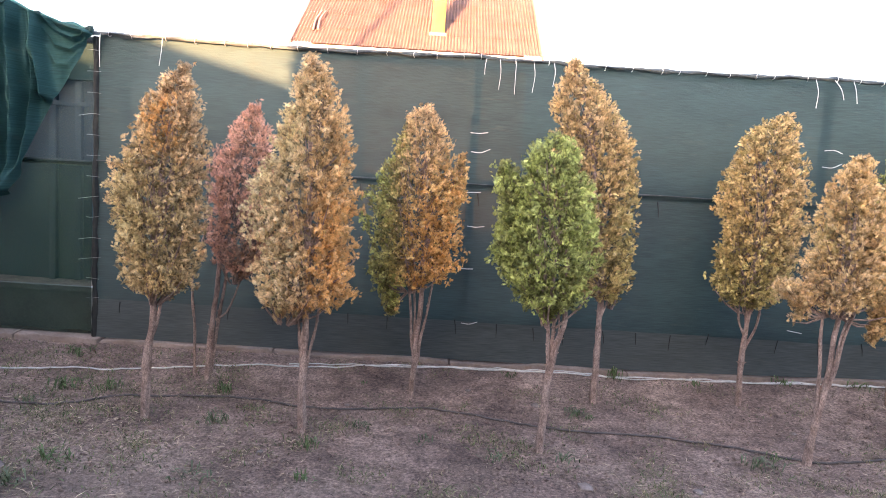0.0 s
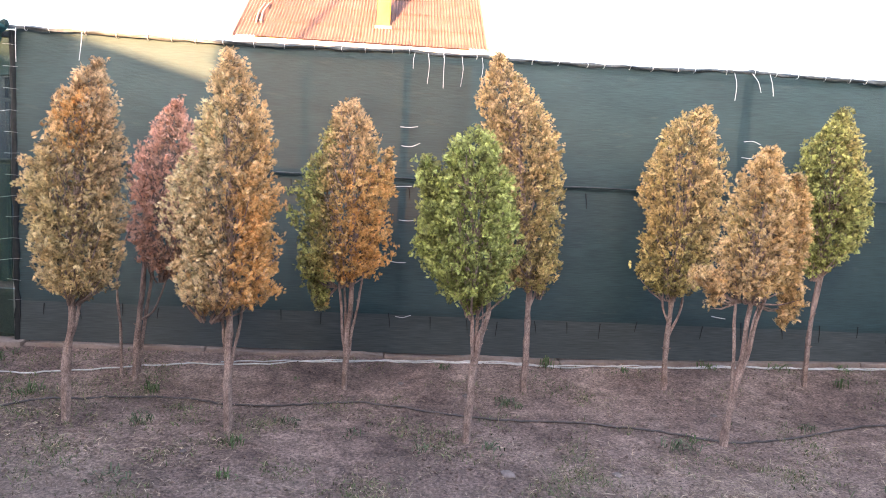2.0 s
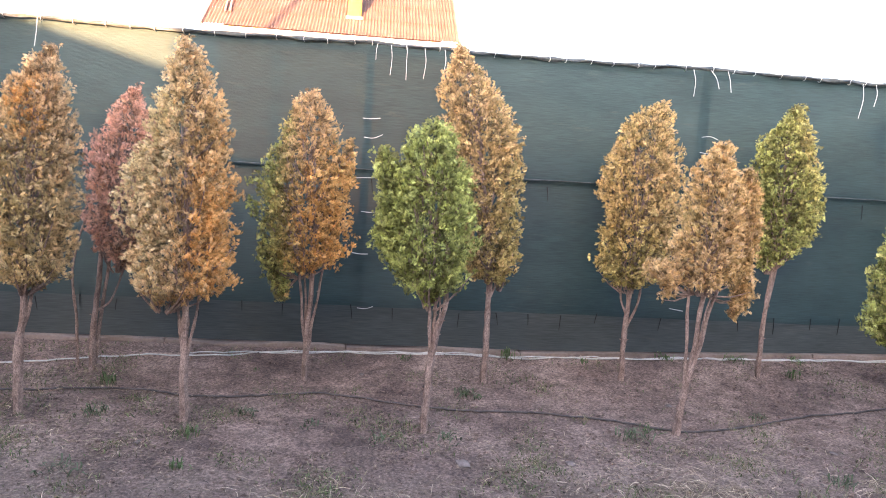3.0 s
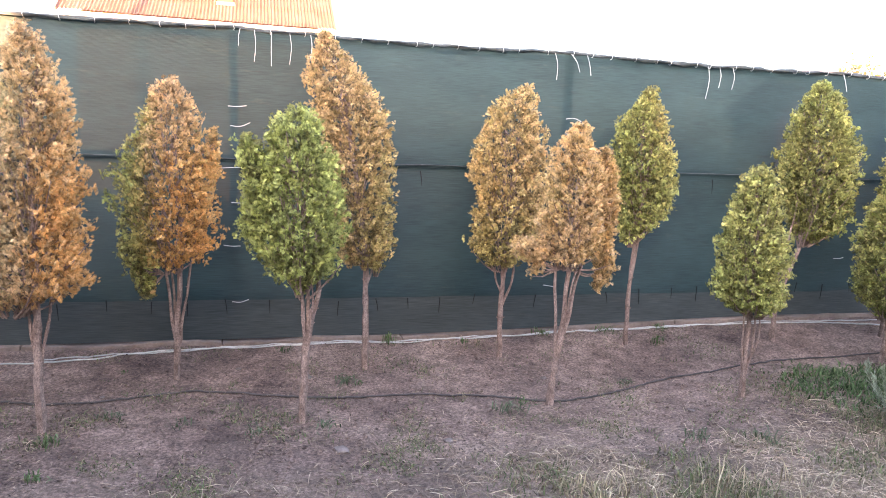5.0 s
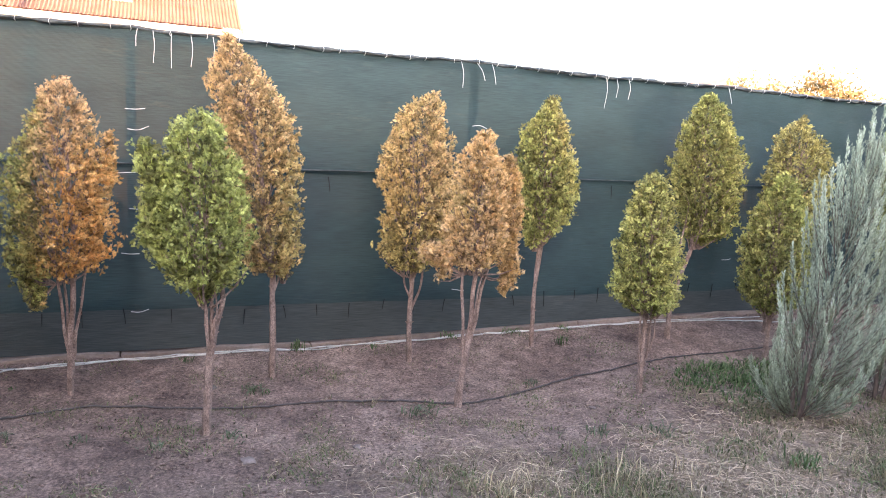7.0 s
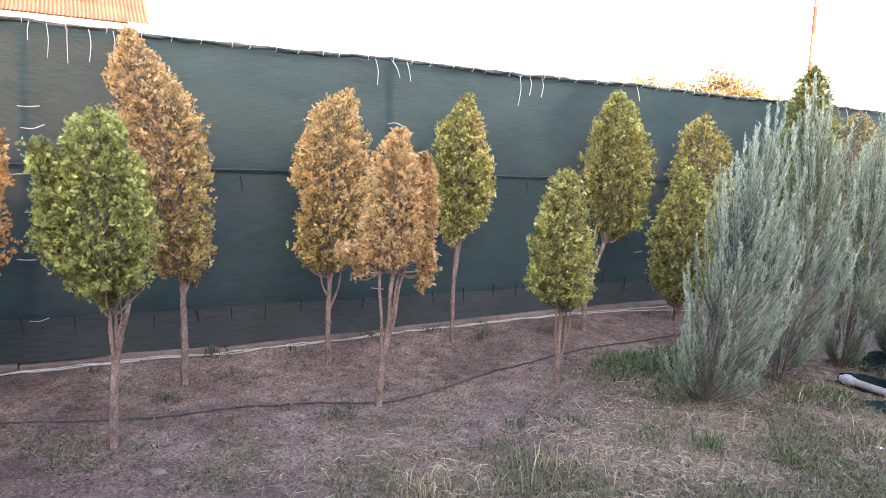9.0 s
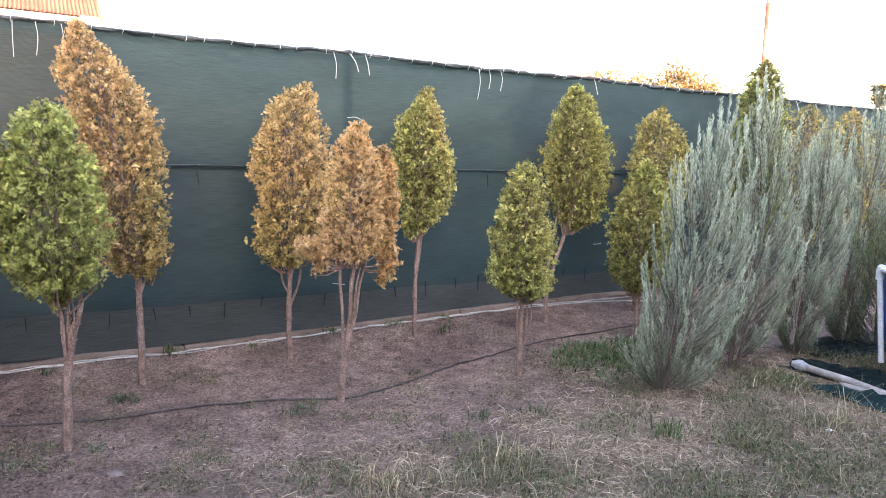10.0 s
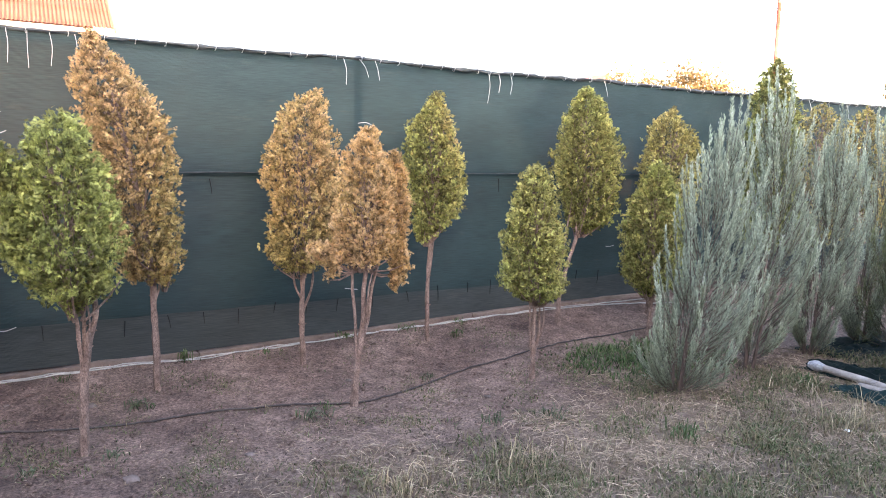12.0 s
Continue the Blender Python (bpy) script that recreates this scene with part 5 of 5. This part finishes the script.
def tank_mark(a0, a1, z0, z1):
    """A pale worn print on the shell: a thin curved plate, 2 mm proud."""
    bm = bmesh.new()
    n = 8
    rows_ = []
    for z in (z0, z1):
        r = 0.003 + float(np.interp(z, [q[1] for q in prof[:8]], [q[0] for q in prof[:8]]))
        rows_.append([bm.verts.new((r * math.cos(radians(a0 + (a1 - a0) * k / n)), r * math.sin(radians(a0 + (a1 - a0) * k / n)), z)) for k in range(n + 1)])
    for k in range(n):
        bm.faces.new((rows_[0][k], rows_[0][k + 1], rows_[1][k + 1], rows_[1][k]))
    bmesh.ops.recalc_face_normals(bm, faces=bm.faces)
    part("worn_print", bm, WORN_PRINT, tank, "faded pale printed mark")


for a0, a1, z0, z1 in ((147, 151, 0.42, 0.47), (152, 156, 0.43, 0.46), (157, 163, 0.42, 0.47), (147, 163, 0.375, 0.39), (149, 160, 0.345, 0.357)):
    tank_mark(a0, a1, z0, z1)

pipe = thing("ground_pipe", 4.94, -2.38, 0, "weathered white pipe with a taped end lying on net", "pipe")
bm = bmesh.new()
tube(bm, [(0.0, 0, 0.06), (0.0, -0.4, 0.050), (-0.09, -0.8, 0.045), (-0.28, -1.6, 0.04)], 0.027, 12)
part("tube", bm, GREY_PIPE, pipe)
bm = bmesh.new()
tube(bm, [(-0.005, 0.035, 0.062), (0.0, 0.0, 0.06), (0.0, -0.03, 0.06), (0.0, -0.09, 0.058)], [0.022, 0.036, 0.041, 0.031], 12, 0.35)
part("taped_end", bm, TAPE, pipe, "crumpled grey tape")
bm = bmesh.new()
tube(bm, [(-0.12, -0.42, 0.035), (-0.08, -0.65, 0.03), (-0.16, -1.0, 0.03)], 0.026, 10)
part("spare_pipe", bm, GREY_PIPE, pipe)


def heap(x, y, rx, ry, h, seed, material, label):
    bm = bmesh.new()
    bmesh.ops.create_grid(bm, x_segments=44, y_segments=44, size=1)
    for v in bm.verts:
        r = max(0.0, 1 - v.co.length ** 2 / 1.3)
        n = noise.noise(Vector((v.co.x * 3 + seed, v.co.y * 3, 0))) + 0.6 * abs(noise.noise(Vector((v.co.x * 8, v.co.y * 8, seed))))
        v.co = Vector((v.co.x * rx * (1 + 0.15 * n), v.co.y * ry * (1 + 0.2 * n), max(0.0, h * r * (0.55 + 0.8 * n)) + 0.01))
    bmesh.ops.solidify(bm, geom=bm.faces[:], thickness=0.006)
    ob = link("loose_net", bm, material)
    ob.location = (x, y, ground_z(x, y))
    return tagged(ob, label, "net")


# black sheet laid in for the deep shade on the ground under the junipers
heap(6.2, -2.12, 0.7, 0.26, 0.05, 5, NET_BLACK, "dark net added under the junipers to deepen the shade behind the tank")
heap(5.15, -2.75, 0.22, 0.5, 0.09, 3, NET_BLACK, "dark green net lying crumpled under the pipe")
heap(4.72, -2.98, 0.13, 0.30, 0.07, 8, NET_DARK, "crumpled green net beside the pipe")

# ---- weeds, grass and litter ----
def edge_y(x):
    """Where the bare bed gives way to grass."""
    e = -2.40 + 0.32 * smooth(2.2, 3.3, x) + 0.15 * noise.noise(Vector((x * 1.3, 0, 4))) + 0.1 * noise.noise(Vector((x * 4, 1, 4)))
    return e - 0.20 * smooth(1.4, 0.3, x)


def blades(n_tufts, place, height, tints, seed, per=9, width=0.0035, lean=0.5, spread=0.03, dry=0.0):
    """Grass blades: tapered strips, each bent once. place(rng) gives the foot of a tuft and its vigour, or None."""
    rng = np.random.default_rng(seed)
    V, T = [], []
    feet = []
    tries = 0
    while len(feet) < n_tufts and tries < n_tufts * 30:
        tries += 1
        p = place(rng)
        if p:
            feet.append(p)
    for fx, fy, vig in feet:
        base = np.array(tints[int(rng.integers(0, len(tints)))]) * (1 + rng.normal(0, 0.12))
        for _ in range(int(per * rng.uniform(0.6, 1.4))):
            a = rng.uniform(0, 6.283)
            x, y = fx + rng.normal(0, spread), fy + rng.normal(0, spread)
            z = bumpy_z(x, y) - 0.004
            h = height * vig * rng.uniform(0.45, 1.3)
            out = np.array([math.cos(a), math.sin(a), 0]) * h * lean * rng.uniform(0.3, 1.5)
            s = np.array([-math.sin(a + rng.uniform(-1, 1)), math.cos(a + rng.uniform(-1, 1)), 0]) * width * rng.uniform(0.7, 1.4)
            p0 = np.array([x, y, z])
            p1 = p0 + out * 0.35 + np.array([0, 0, h * 0.6])
            p2 = p0 + out * rng.uniform(0.8, 1.1) + np.array([0, 0, h * rng.uniform(0.6, 1.0)])
            c = np.array((0.30, 0.24, 0.15)) * rng.uniform(0.7, 1.2) if rng.uniform() < dry else base * rng.uniform(0.55, 1.6)
            V += [p0 - s, p0 + s, p1 + s * 0.8, p1 - s * 0.8, p1 - s * 0.8, p1 + s * 0.8, p2 + s * 0.12, p2 - s * 0.12]
            T += [c * 0.8] * 2 + [c] * 4 + [c * 1.15] * 2
    v = np.array(V)
    return v, np.arange(len(v)).reshape(-1, 4), np.clip(np.array(T), 0.01, 0.9)


GRASS_TINTS = ((0.125, 0.15, 0.068), (0.155, 0.178, 0.082), (0.22, 0.195, 0.115), (0.11, 0.135, 0.062))


def meadow(rng):
    x, y = rng.uniform(-3.8, 7.0), rng.uniform(-4.2, -1.5)
    d = edge_y(x) - y
    n = noise.noise(Vector((x * 1.9, y * 1.9, 11)))
    p = smooth(-0.18, 0.5, d + 0.35 * n) * (0.18 + 0.82 * smooth(-0.35, 0.4, n + 0.35 * noise.noise(Vector((x * 6, y * 6, 13)))))
    p *= 0.35 + 0.65 * smooth(0.2, 1.4, x)
    p *= 1 - 0.85 * math.exp(-((x - 3.35) / 0.6) ** 2 - ((y + 2.38) / 0.28) ** 2)
    return (x, y, 0.7 + 0.5 * n) if rng.uniform() < p else None


v, f, t = blades(8000, meadow, 0.058, GRASS_TINTS, 41, per=7, width=0.0027, dry=0.36, lean=1.0, spread=0.045)
tagged(raw("grass", v, f, GRASS, tint=t), "short grey-green grass mixed with dry blades", "grass", kind="stuff")


def bed_grass(rng):
    x, y = rng.uniform(-4.0, 4.0), rng.uniform(-2.4, -0.1)
    n = noise.noise(Vector((x * 2.6, y * 2.6, 21)))
    p = smooth(0.0, 0.5, n + 0.3 * noise.noise(Vector((x * 8, y * 8, 22)))) * (0.45 + 0.75 * smooth(-0.4, -1.8, y)) + 0.35 * smooth(-1.7, -2.6, x)
    return (x, y, 0.8) if rng.uniform() < p else None


v, f, t = blades(2300, bed_grass, 0.032, GRASS_TINTS, 44, per=8, width=0.0026, dry=0.3, lean=1.3, spread=0.045)
tagged(raw("sparse_grass", v, f, GRASS, tint=t), "thin seedling grass on the bare bed", "grass", kind="stuff")


def cover(rng):
    x, y = rng.uniform(3.2, 4.9), rng.uniform(-2.25, -0.95)
    d = ((x - 4.05) / 0.72) ** 2 + ((y + 1.55) / 0.6) ** 2 + 0.8 * noise.noise(Vector((x * 4, y * 4, 2)))
    return (x, y, 1.15 - 0.45 * max(0.0, d)) if d < 1.35 and rng.uniform() < 1.1 - 0.8 * d else None


v, f, t = blades(330, cover, 0.062, ((0.10, 0.15, 0.06), (0.125, 0.18, 0.075), (0.085, 0.125, 0.055)), 42, per=9, width=0.0045, lean=1.0, spread=0.06, dry=0.06)
tagged(raw("green_weeds", v, f, GRASS, tint=t), "dense low green weeds beside the junipers", "weeds", kind="stuff")


def dry_patch(rng):
    x, y = rng.uniform(-0.5, 6.5), rng.uniform(-4.0, -2.0)
    n = noise.noise(Vector((x * 2.3, y * 2.3, 30)))
    return (x, y, 1.0) if n > 0.10 and y < edge_y(x) - 0.2 else None


v, f, t = blades(260, dry_patch, 0.09, ((0.36, 0.29, 0.18), (0.30, 0.235, 0.14), (0.42, 0.355, 0.24)), 43, per=9, width=0.0016, lean=1.0)
tagged(raw("dry_grass", v, f, STRAW, tint=t), "bleached dry grass stalks", "grass", kind="stuff")


def tall_dry(rng):
    cx, cy, far_ = ((4.1, -3.2, 1.0), (1.85, -2.75, 0.75), (1.35, -2.7, 0.6))[int(rng.integers(0, 3))]
    return (cx + rng.normal(0, 0.15), cy + rng.normal(0, 0.10), far_)


v, f, t = blades(60, tall_dry, 0.2, ((0.44, 0.36, 0.23), (0.36, 0.29, 0.18)), 45, per=7, width=0.002, lean=0.6)
tagged(raw("dry_grass_clump", v, f, STRAW, tint=t), "clump of tall bleached grass stalks", "grass", kind="stuff")


def flat_litter(n, place, lengths, widths, tints, seed):
    """Stalks and flakes lying on the soil."""
    rng = np.random.default_rng(seed)
    V, T = [], []
    k = tries = 0
    while k < n and tries < n * 30:
        tries += 1
        p = place(rng)
        if not p:
            continue
        k += 1
        x, y = p
        a, l, w = rng.uniform(0, 6.283), rng.uniform(*lengths), rng.uniform(*widths)
        z = bumpy_z(x, y) + rng.uniform(0.003, 0.012)
        d = np.array([math.cos(a), math.sin(a), rng.normal(0, 0.22)]) * l / 2
        s = np.array([-math.sin(a), math.cos(a), rng.normal(0, 0.5)]) * w / 2
        c0 = np.array([x, y, z])
        up = np.array([0, 0, rng.uniform(0.0, 0.14) * l])
        c = np.array(tints[int(rng.integers(0, len(tints)))]) * rng.uniform(0.45, 1.55)
        V += [c0 - d - s * 0.6, c0 - d + s * 0.6, c0 + s + up, c0 - s + up, c0 - s + up, c0 + s + up, c0 + d + s * 0.4, c0 + d - s * 0.4]
        T += [c] * 8
    v = np.array(V)
    return v, np.arange(len(v)).reshape(-1, 4), np.clip(np.array(T), 0.01, 0.9)


def on_bed(rng):
    x, y = rng.uniform(-4.0, 5.5), rng.uniform(-2.4, -0.05)
    n = noise.noise(Vector((x * 1.6, y * 1.6, 50)))
    n += 0.5 * noise.noise(Vector((x * 6, y * 6, 51)))
    return (x, y) if rng.uniform() < 0.08 + 0.92 * smooth(0.0, 0.5, n) + 0.2 * smooth(-1.2, -2.2, y) else None


v, f, t = flat_litter(15000, on_bed, (0.007, 0.028), (0.002, 0.0075), ((0.25, 0.18, 0.13), (0.19, 0.135, 0.10), (0.31, 0.235, 0.17), (0.11, 0.078, 0.062), (0.27, 0.20, 0.145), (0.15, 0.105, 0.082)), 51)
tagged(raw("leaf_litter", v, f, STRAW, tint=t), "small dry leaf and twig litter on the soil", "litter", kind="stuff")


def on_grass(rng):
    x, y = rng.uniform(-3.8, 6.8), rng.uniform(-4.2, -1.6)
    n = noise.noise(Vector((x * 1.5, y * 1.5, 60)))
    return (x, y) if y < edge_y(x) + 0.15 + 0.5 * n and rng.uniform() < (0.3 + 0.7 * smooth(-0.2, 0.35, n)) * (0.3 + 0.7 * smooth(0.2, 1.4, x)) else None


def straw_mat(rng):
    x, y = rng.uniform(-3.5, 6.0), rng.uniform(-3.6, -1.7)
    n = noise.noise(Vector((x * 1.9, y * 1.9, 11)))
    if y < -1.9 and rng.uniform() < 0.8 * math.exp(-((x - 3.35) / 0.6) ** 2 - ((y + 2.38) / 0.28) ** 2):
        return (x, y)
    return (x, y) if n + 0.4 * noise.noise(Vector((x * 7, y * 7, 14))) < -0.1 + 0.2 * rng.normal() and y < edge_y(x) + 0.15 + 0.2 * rng.normal() and rng.uniform() < 0.2 + 0.8 * smooth(0.2, 1.4, x) else None


v, f, t = flat_litter(22000, on_grass, (0.04, 0.15), (0.0014, 0.0032), ((0.36, 0.27, 0.185), (0.28, 0.205, 0.14), (0.44, 0.345, 0.245), (0.22, 0.16, 0.11)), 52)
v2, f2, t2 = flat_litter(19000, straw_mat, (0.03, 0.12), (0.0014, 0.0032), ((0.46, 0.34, 0.235), (0.37, 0.27, 0.185), (0.53, 0.40, 0.29), (0.26, 0.185, 0.13)), 54)


def bed_straw(rng):
    """Thin straw blown over the bed, thickest at its west end."""
    cx, cy, rr, amount = ((-2.75, -1.5, 0.40, 1.0), (-3.1, -1.75, 0.35, 1.0), (-1.9, -1.75, 0.30, 0.4), (-2.3, -0.7, 0.3, 0.4), (0.6, -1.75, 0.4, 0.35), (2.2, -1.5, 0.4, 0.4), (1.5, -1.9, 0.4, 0.5))[int(rng.integers(0, 7))]
    return (cx + rng.normal(0, rr), min(-0.1, cy + rng.normal(0, rr * 0.55))) if rng.uniform() < amount else None


v3, f3, t3 = flat_litter(4200, bed_straw, (0.015, 0.06), (0.0014, 0.0030), ((0.44, 0.33, 0.22), (0.34, 0.25, 0.165), (0.52, 0.40, 0.28), (0.24, 0.17, 0.12)), 55)
v, f, t = np.concatenate([v, v3]), np.concatenate([f, f3 + len(v)]), np.concatenate([t, t3])
v, f, t = np.concatenate([v, v2]), np.concatenate([f, f2 + len(v)]), np.concatenate([t, t2])
tagged(raw("straw", v, f, STRAW, tint=t), "dry straw lying among the grass", "straw", kind="stuff")


rng = np.random.default_rng(53)
V, F = [], []
octa = np.array([(1, 0, 0), (-1, 0, 0), (0, 1, 0), (0, -1, 0), (0, 0, 1), (0, 0, -1)], dtype=float)
tri = np.array([(0, 2, 4), (2, 1, 4), (1, 3, 4), (3, 0, 4), (2, 0, 5), (1, 2, 5), (3, 1, 5), (0, 3, 5)])
for k in range(14000):
    x, y = rng.uniform(-4.0, 5.5), rng.uniform(-2.7, -0.05)
    r = 0.004 + 0.013 * rng.uniform() ** 4
    o = octa * r * rng.uniform(0.6, 1.3, (6, 3)) * np.array([1, 1, 0.7])
    F.append(tri + 6 * k)
    V.append(o + np.array([x, y, bumpy_z(x, y) + r * 0.2]))
tagged(raw("soil_crumbs", np.concatenate(V), np.concatenate(F), SOIL), "loose crumbs of grey-brown soil", "soil", kind="stuff")


def weed(x, y, r, h, seed, tints=((0.10, 0.145, 0.06), (0.125, 0.17, 0.08)), n=22, width=0.0042):
    n = int(n * 1.4)
    y = min(y, -0.1)
    rng = np.random.default_rng(seed)
    base = thing("weed", x, y, bumpy_z(x, y), "small green weed growing in the bare soil", "weed", "weeds in the bed")
    V, T = [], []
    for k in range(n):
        a = rng.uniform(0, 6.283)
        l = r * rng.uniform(0.25, 0.6)
        o, s = np.array([math.cos(a), math.sin(a), 0]), np.array([-math.sin(a), math.cos(a), 0.25]) * width * rng.uniform(0.6, 1.3)
        b = rng.uniform(0, 6.283)
        root = np.array([math.cos(b), math.sin(b), 0]) * r * 0.8 * rng.uniform(0, 1)
        p0 = root + np.array([0, 0, -0.006])
        hh = h * rng.uniform(0.3, 1.0)
        p1 = root + o * l * 0.5 + np.array([0, 0, hh * 0.8])
        p2 = root + o * l + np.array([0, 0, hh * rng.uniform(0.4, 1.0)])
        c = np.array(tints[k % len(tints)]) * rng.uniform(0.75, 1.3)
        V += [p0 - s * 0.4, p0 + s * 0.4, p1 + s, p1 - s, p1 - s, p1 + s, p2 + s * 0.1, p2 - s * 0.1]
        T += [c * 0.85] * 2 + [c] * 4 + [c * 1.15] * 2
    v = np.array(V)
    raw("leaves", v, np.arange(len(v)).reshape(-1, 4), GRASS, base, np.clip(np.array(T), 0.01, 0.9))
    return base


GREY_WEED = ((0.11, 0.135, 0.075), (0.14, 0.16, 0.10))
for k, (x, y, r, h, n, grey) in enumerate(((-2.55, -1.98, 0.14, 0.07, 30, 0), (-3.03, -0.93, 0.16, 0.10, 36, 0), (-2.75, -0.95, 0.13, 0.09, 26, 0), (-3.12, -1.22, 0.12, 0.06, 20, 1), (-2.02, -0.81, 0.10, 0.09, 26, 0), (-1.94, -1.34, 0.12, 0.07, 26, 1),
                                         (-1.81, -2.1, 0.14, 0.05, 26, 1), (-1.33, -1.65, 0.09, 0.07, 18, 0), (-1.26, -2.03, 0.08, 0.05, 18, 0), (-1.14, -0.53, 0.05, 0.03, 8, 0), (-0.1, -0.25, 0.06, 0.05, 14, 0), (0.3, -0.87, 0.12, 0.06, 24, 1),
                                         (1.21, -1.53, 0.17, 0.08, 26, 1), (1.38, -1.42, 0.10, 0.07, 14, 0), (0.73, -0.12, 0.10, 0.11, 24, 0), (-1.07, -1.31, 0.11, 0.06, 20, 1), (-0.3, -1.65, 0.10, 0.05, 20, 1), (1.3, -0.22, 0.06, 0.05, 12, 0),
                                         (2.92, -0.41, 0.10, 0.10, 22, 0), (0.34, -0.89, 0.09, 0.05, 16, 0), (2.2, -2.1, 0.12, 0.07, 26, 1), (2.22, -1.15, 0.08, 0.05, 16, 1), (2.6, -0.12, 0.16, 0.06, 30, 0), (3.1, -0.12, 0.14, 0.05, 26, 0), (2.0, -0.12, 0.09, 0.07, 18, 0),
                                         (2.55, -2.2, 0.14, 0.08, 22, 1), (-2.6, -2.25, 0.14, 0.05, 26, 1), (-0.7, -1.45, 0.09, 0.05, 18, 1), (0.1, -1.62, 0.12, 0.05, 22, 1), (-3.3, -0.3, 0.15, 0.07, 24, 0), (4.6, -2.55, 0.16, 0.10, 40, 0), (3.0, -2.85, 0.16, 0.13, 40, 0))):
    weed(x, y, r, h, 100 + k, GREY_WEED if grey else ((0.10, 0.145, 0.06), (0.125, 0.17, 0.08)), n)

# pale stones lying on the bed
for k, (x, y, r) in enumerate(((0.06, -0.72, 0.035), (0.16, -1.93, 0.04), (-0.4, -0.55, 0.02), (-2.75, -2.1, 0.05), (0.75, -1.9, 0.03), (1.7, -0.95, 0.022), (-1.55, -1.75, 0.02), (2.4, -1.7, 0.024), (4.3, -3.3, 0.02), (-1.2, -0.9, 0.018))):
    bm = bmesh.new()
    bmesh.ops.create_icosphere(bm, subdivisions=2, radius=r)
    for v in bm.verts:
        v.co *= 1 + 0.35 * noise.noise(v.co * (1.3 / r) + Vector((k * 3, 0, 0)))
        v.co.z *= 0.4
    ob = link("stone", bm, STONE)
    ob.location = (x, y, bumpy_z(x, y) + r * 0.12)
    tagged(ob, "small flat pale stone on the soil", "stone", "stones on the bed")

# scraps of white plastic in the grass
for k, (x, y) in enumerate(((3.9, -3.27), (4.04, -3.53))):
    bm = bmesh.new()
    bmesh.ops.create_grid(bm, x_segments=5, y_segments=5, size=0.016)
    for v in bm.verts:
        v.co.z += 0.012 * noise.noise(v.co * 70 + Vector((k * 5, 0, 0)))
    bmesh.ops.solidify(bm, geom=bm.faces[:], thickness=0.001)
    ob = link("plastic_scrap", bm, PVC)
    ob.location = (x, y, bumpy_z(x, y) + 0.03)
    tagged(ob, "small crumpled scrap of white plastic in the grass", "litter", "plastic scraps")
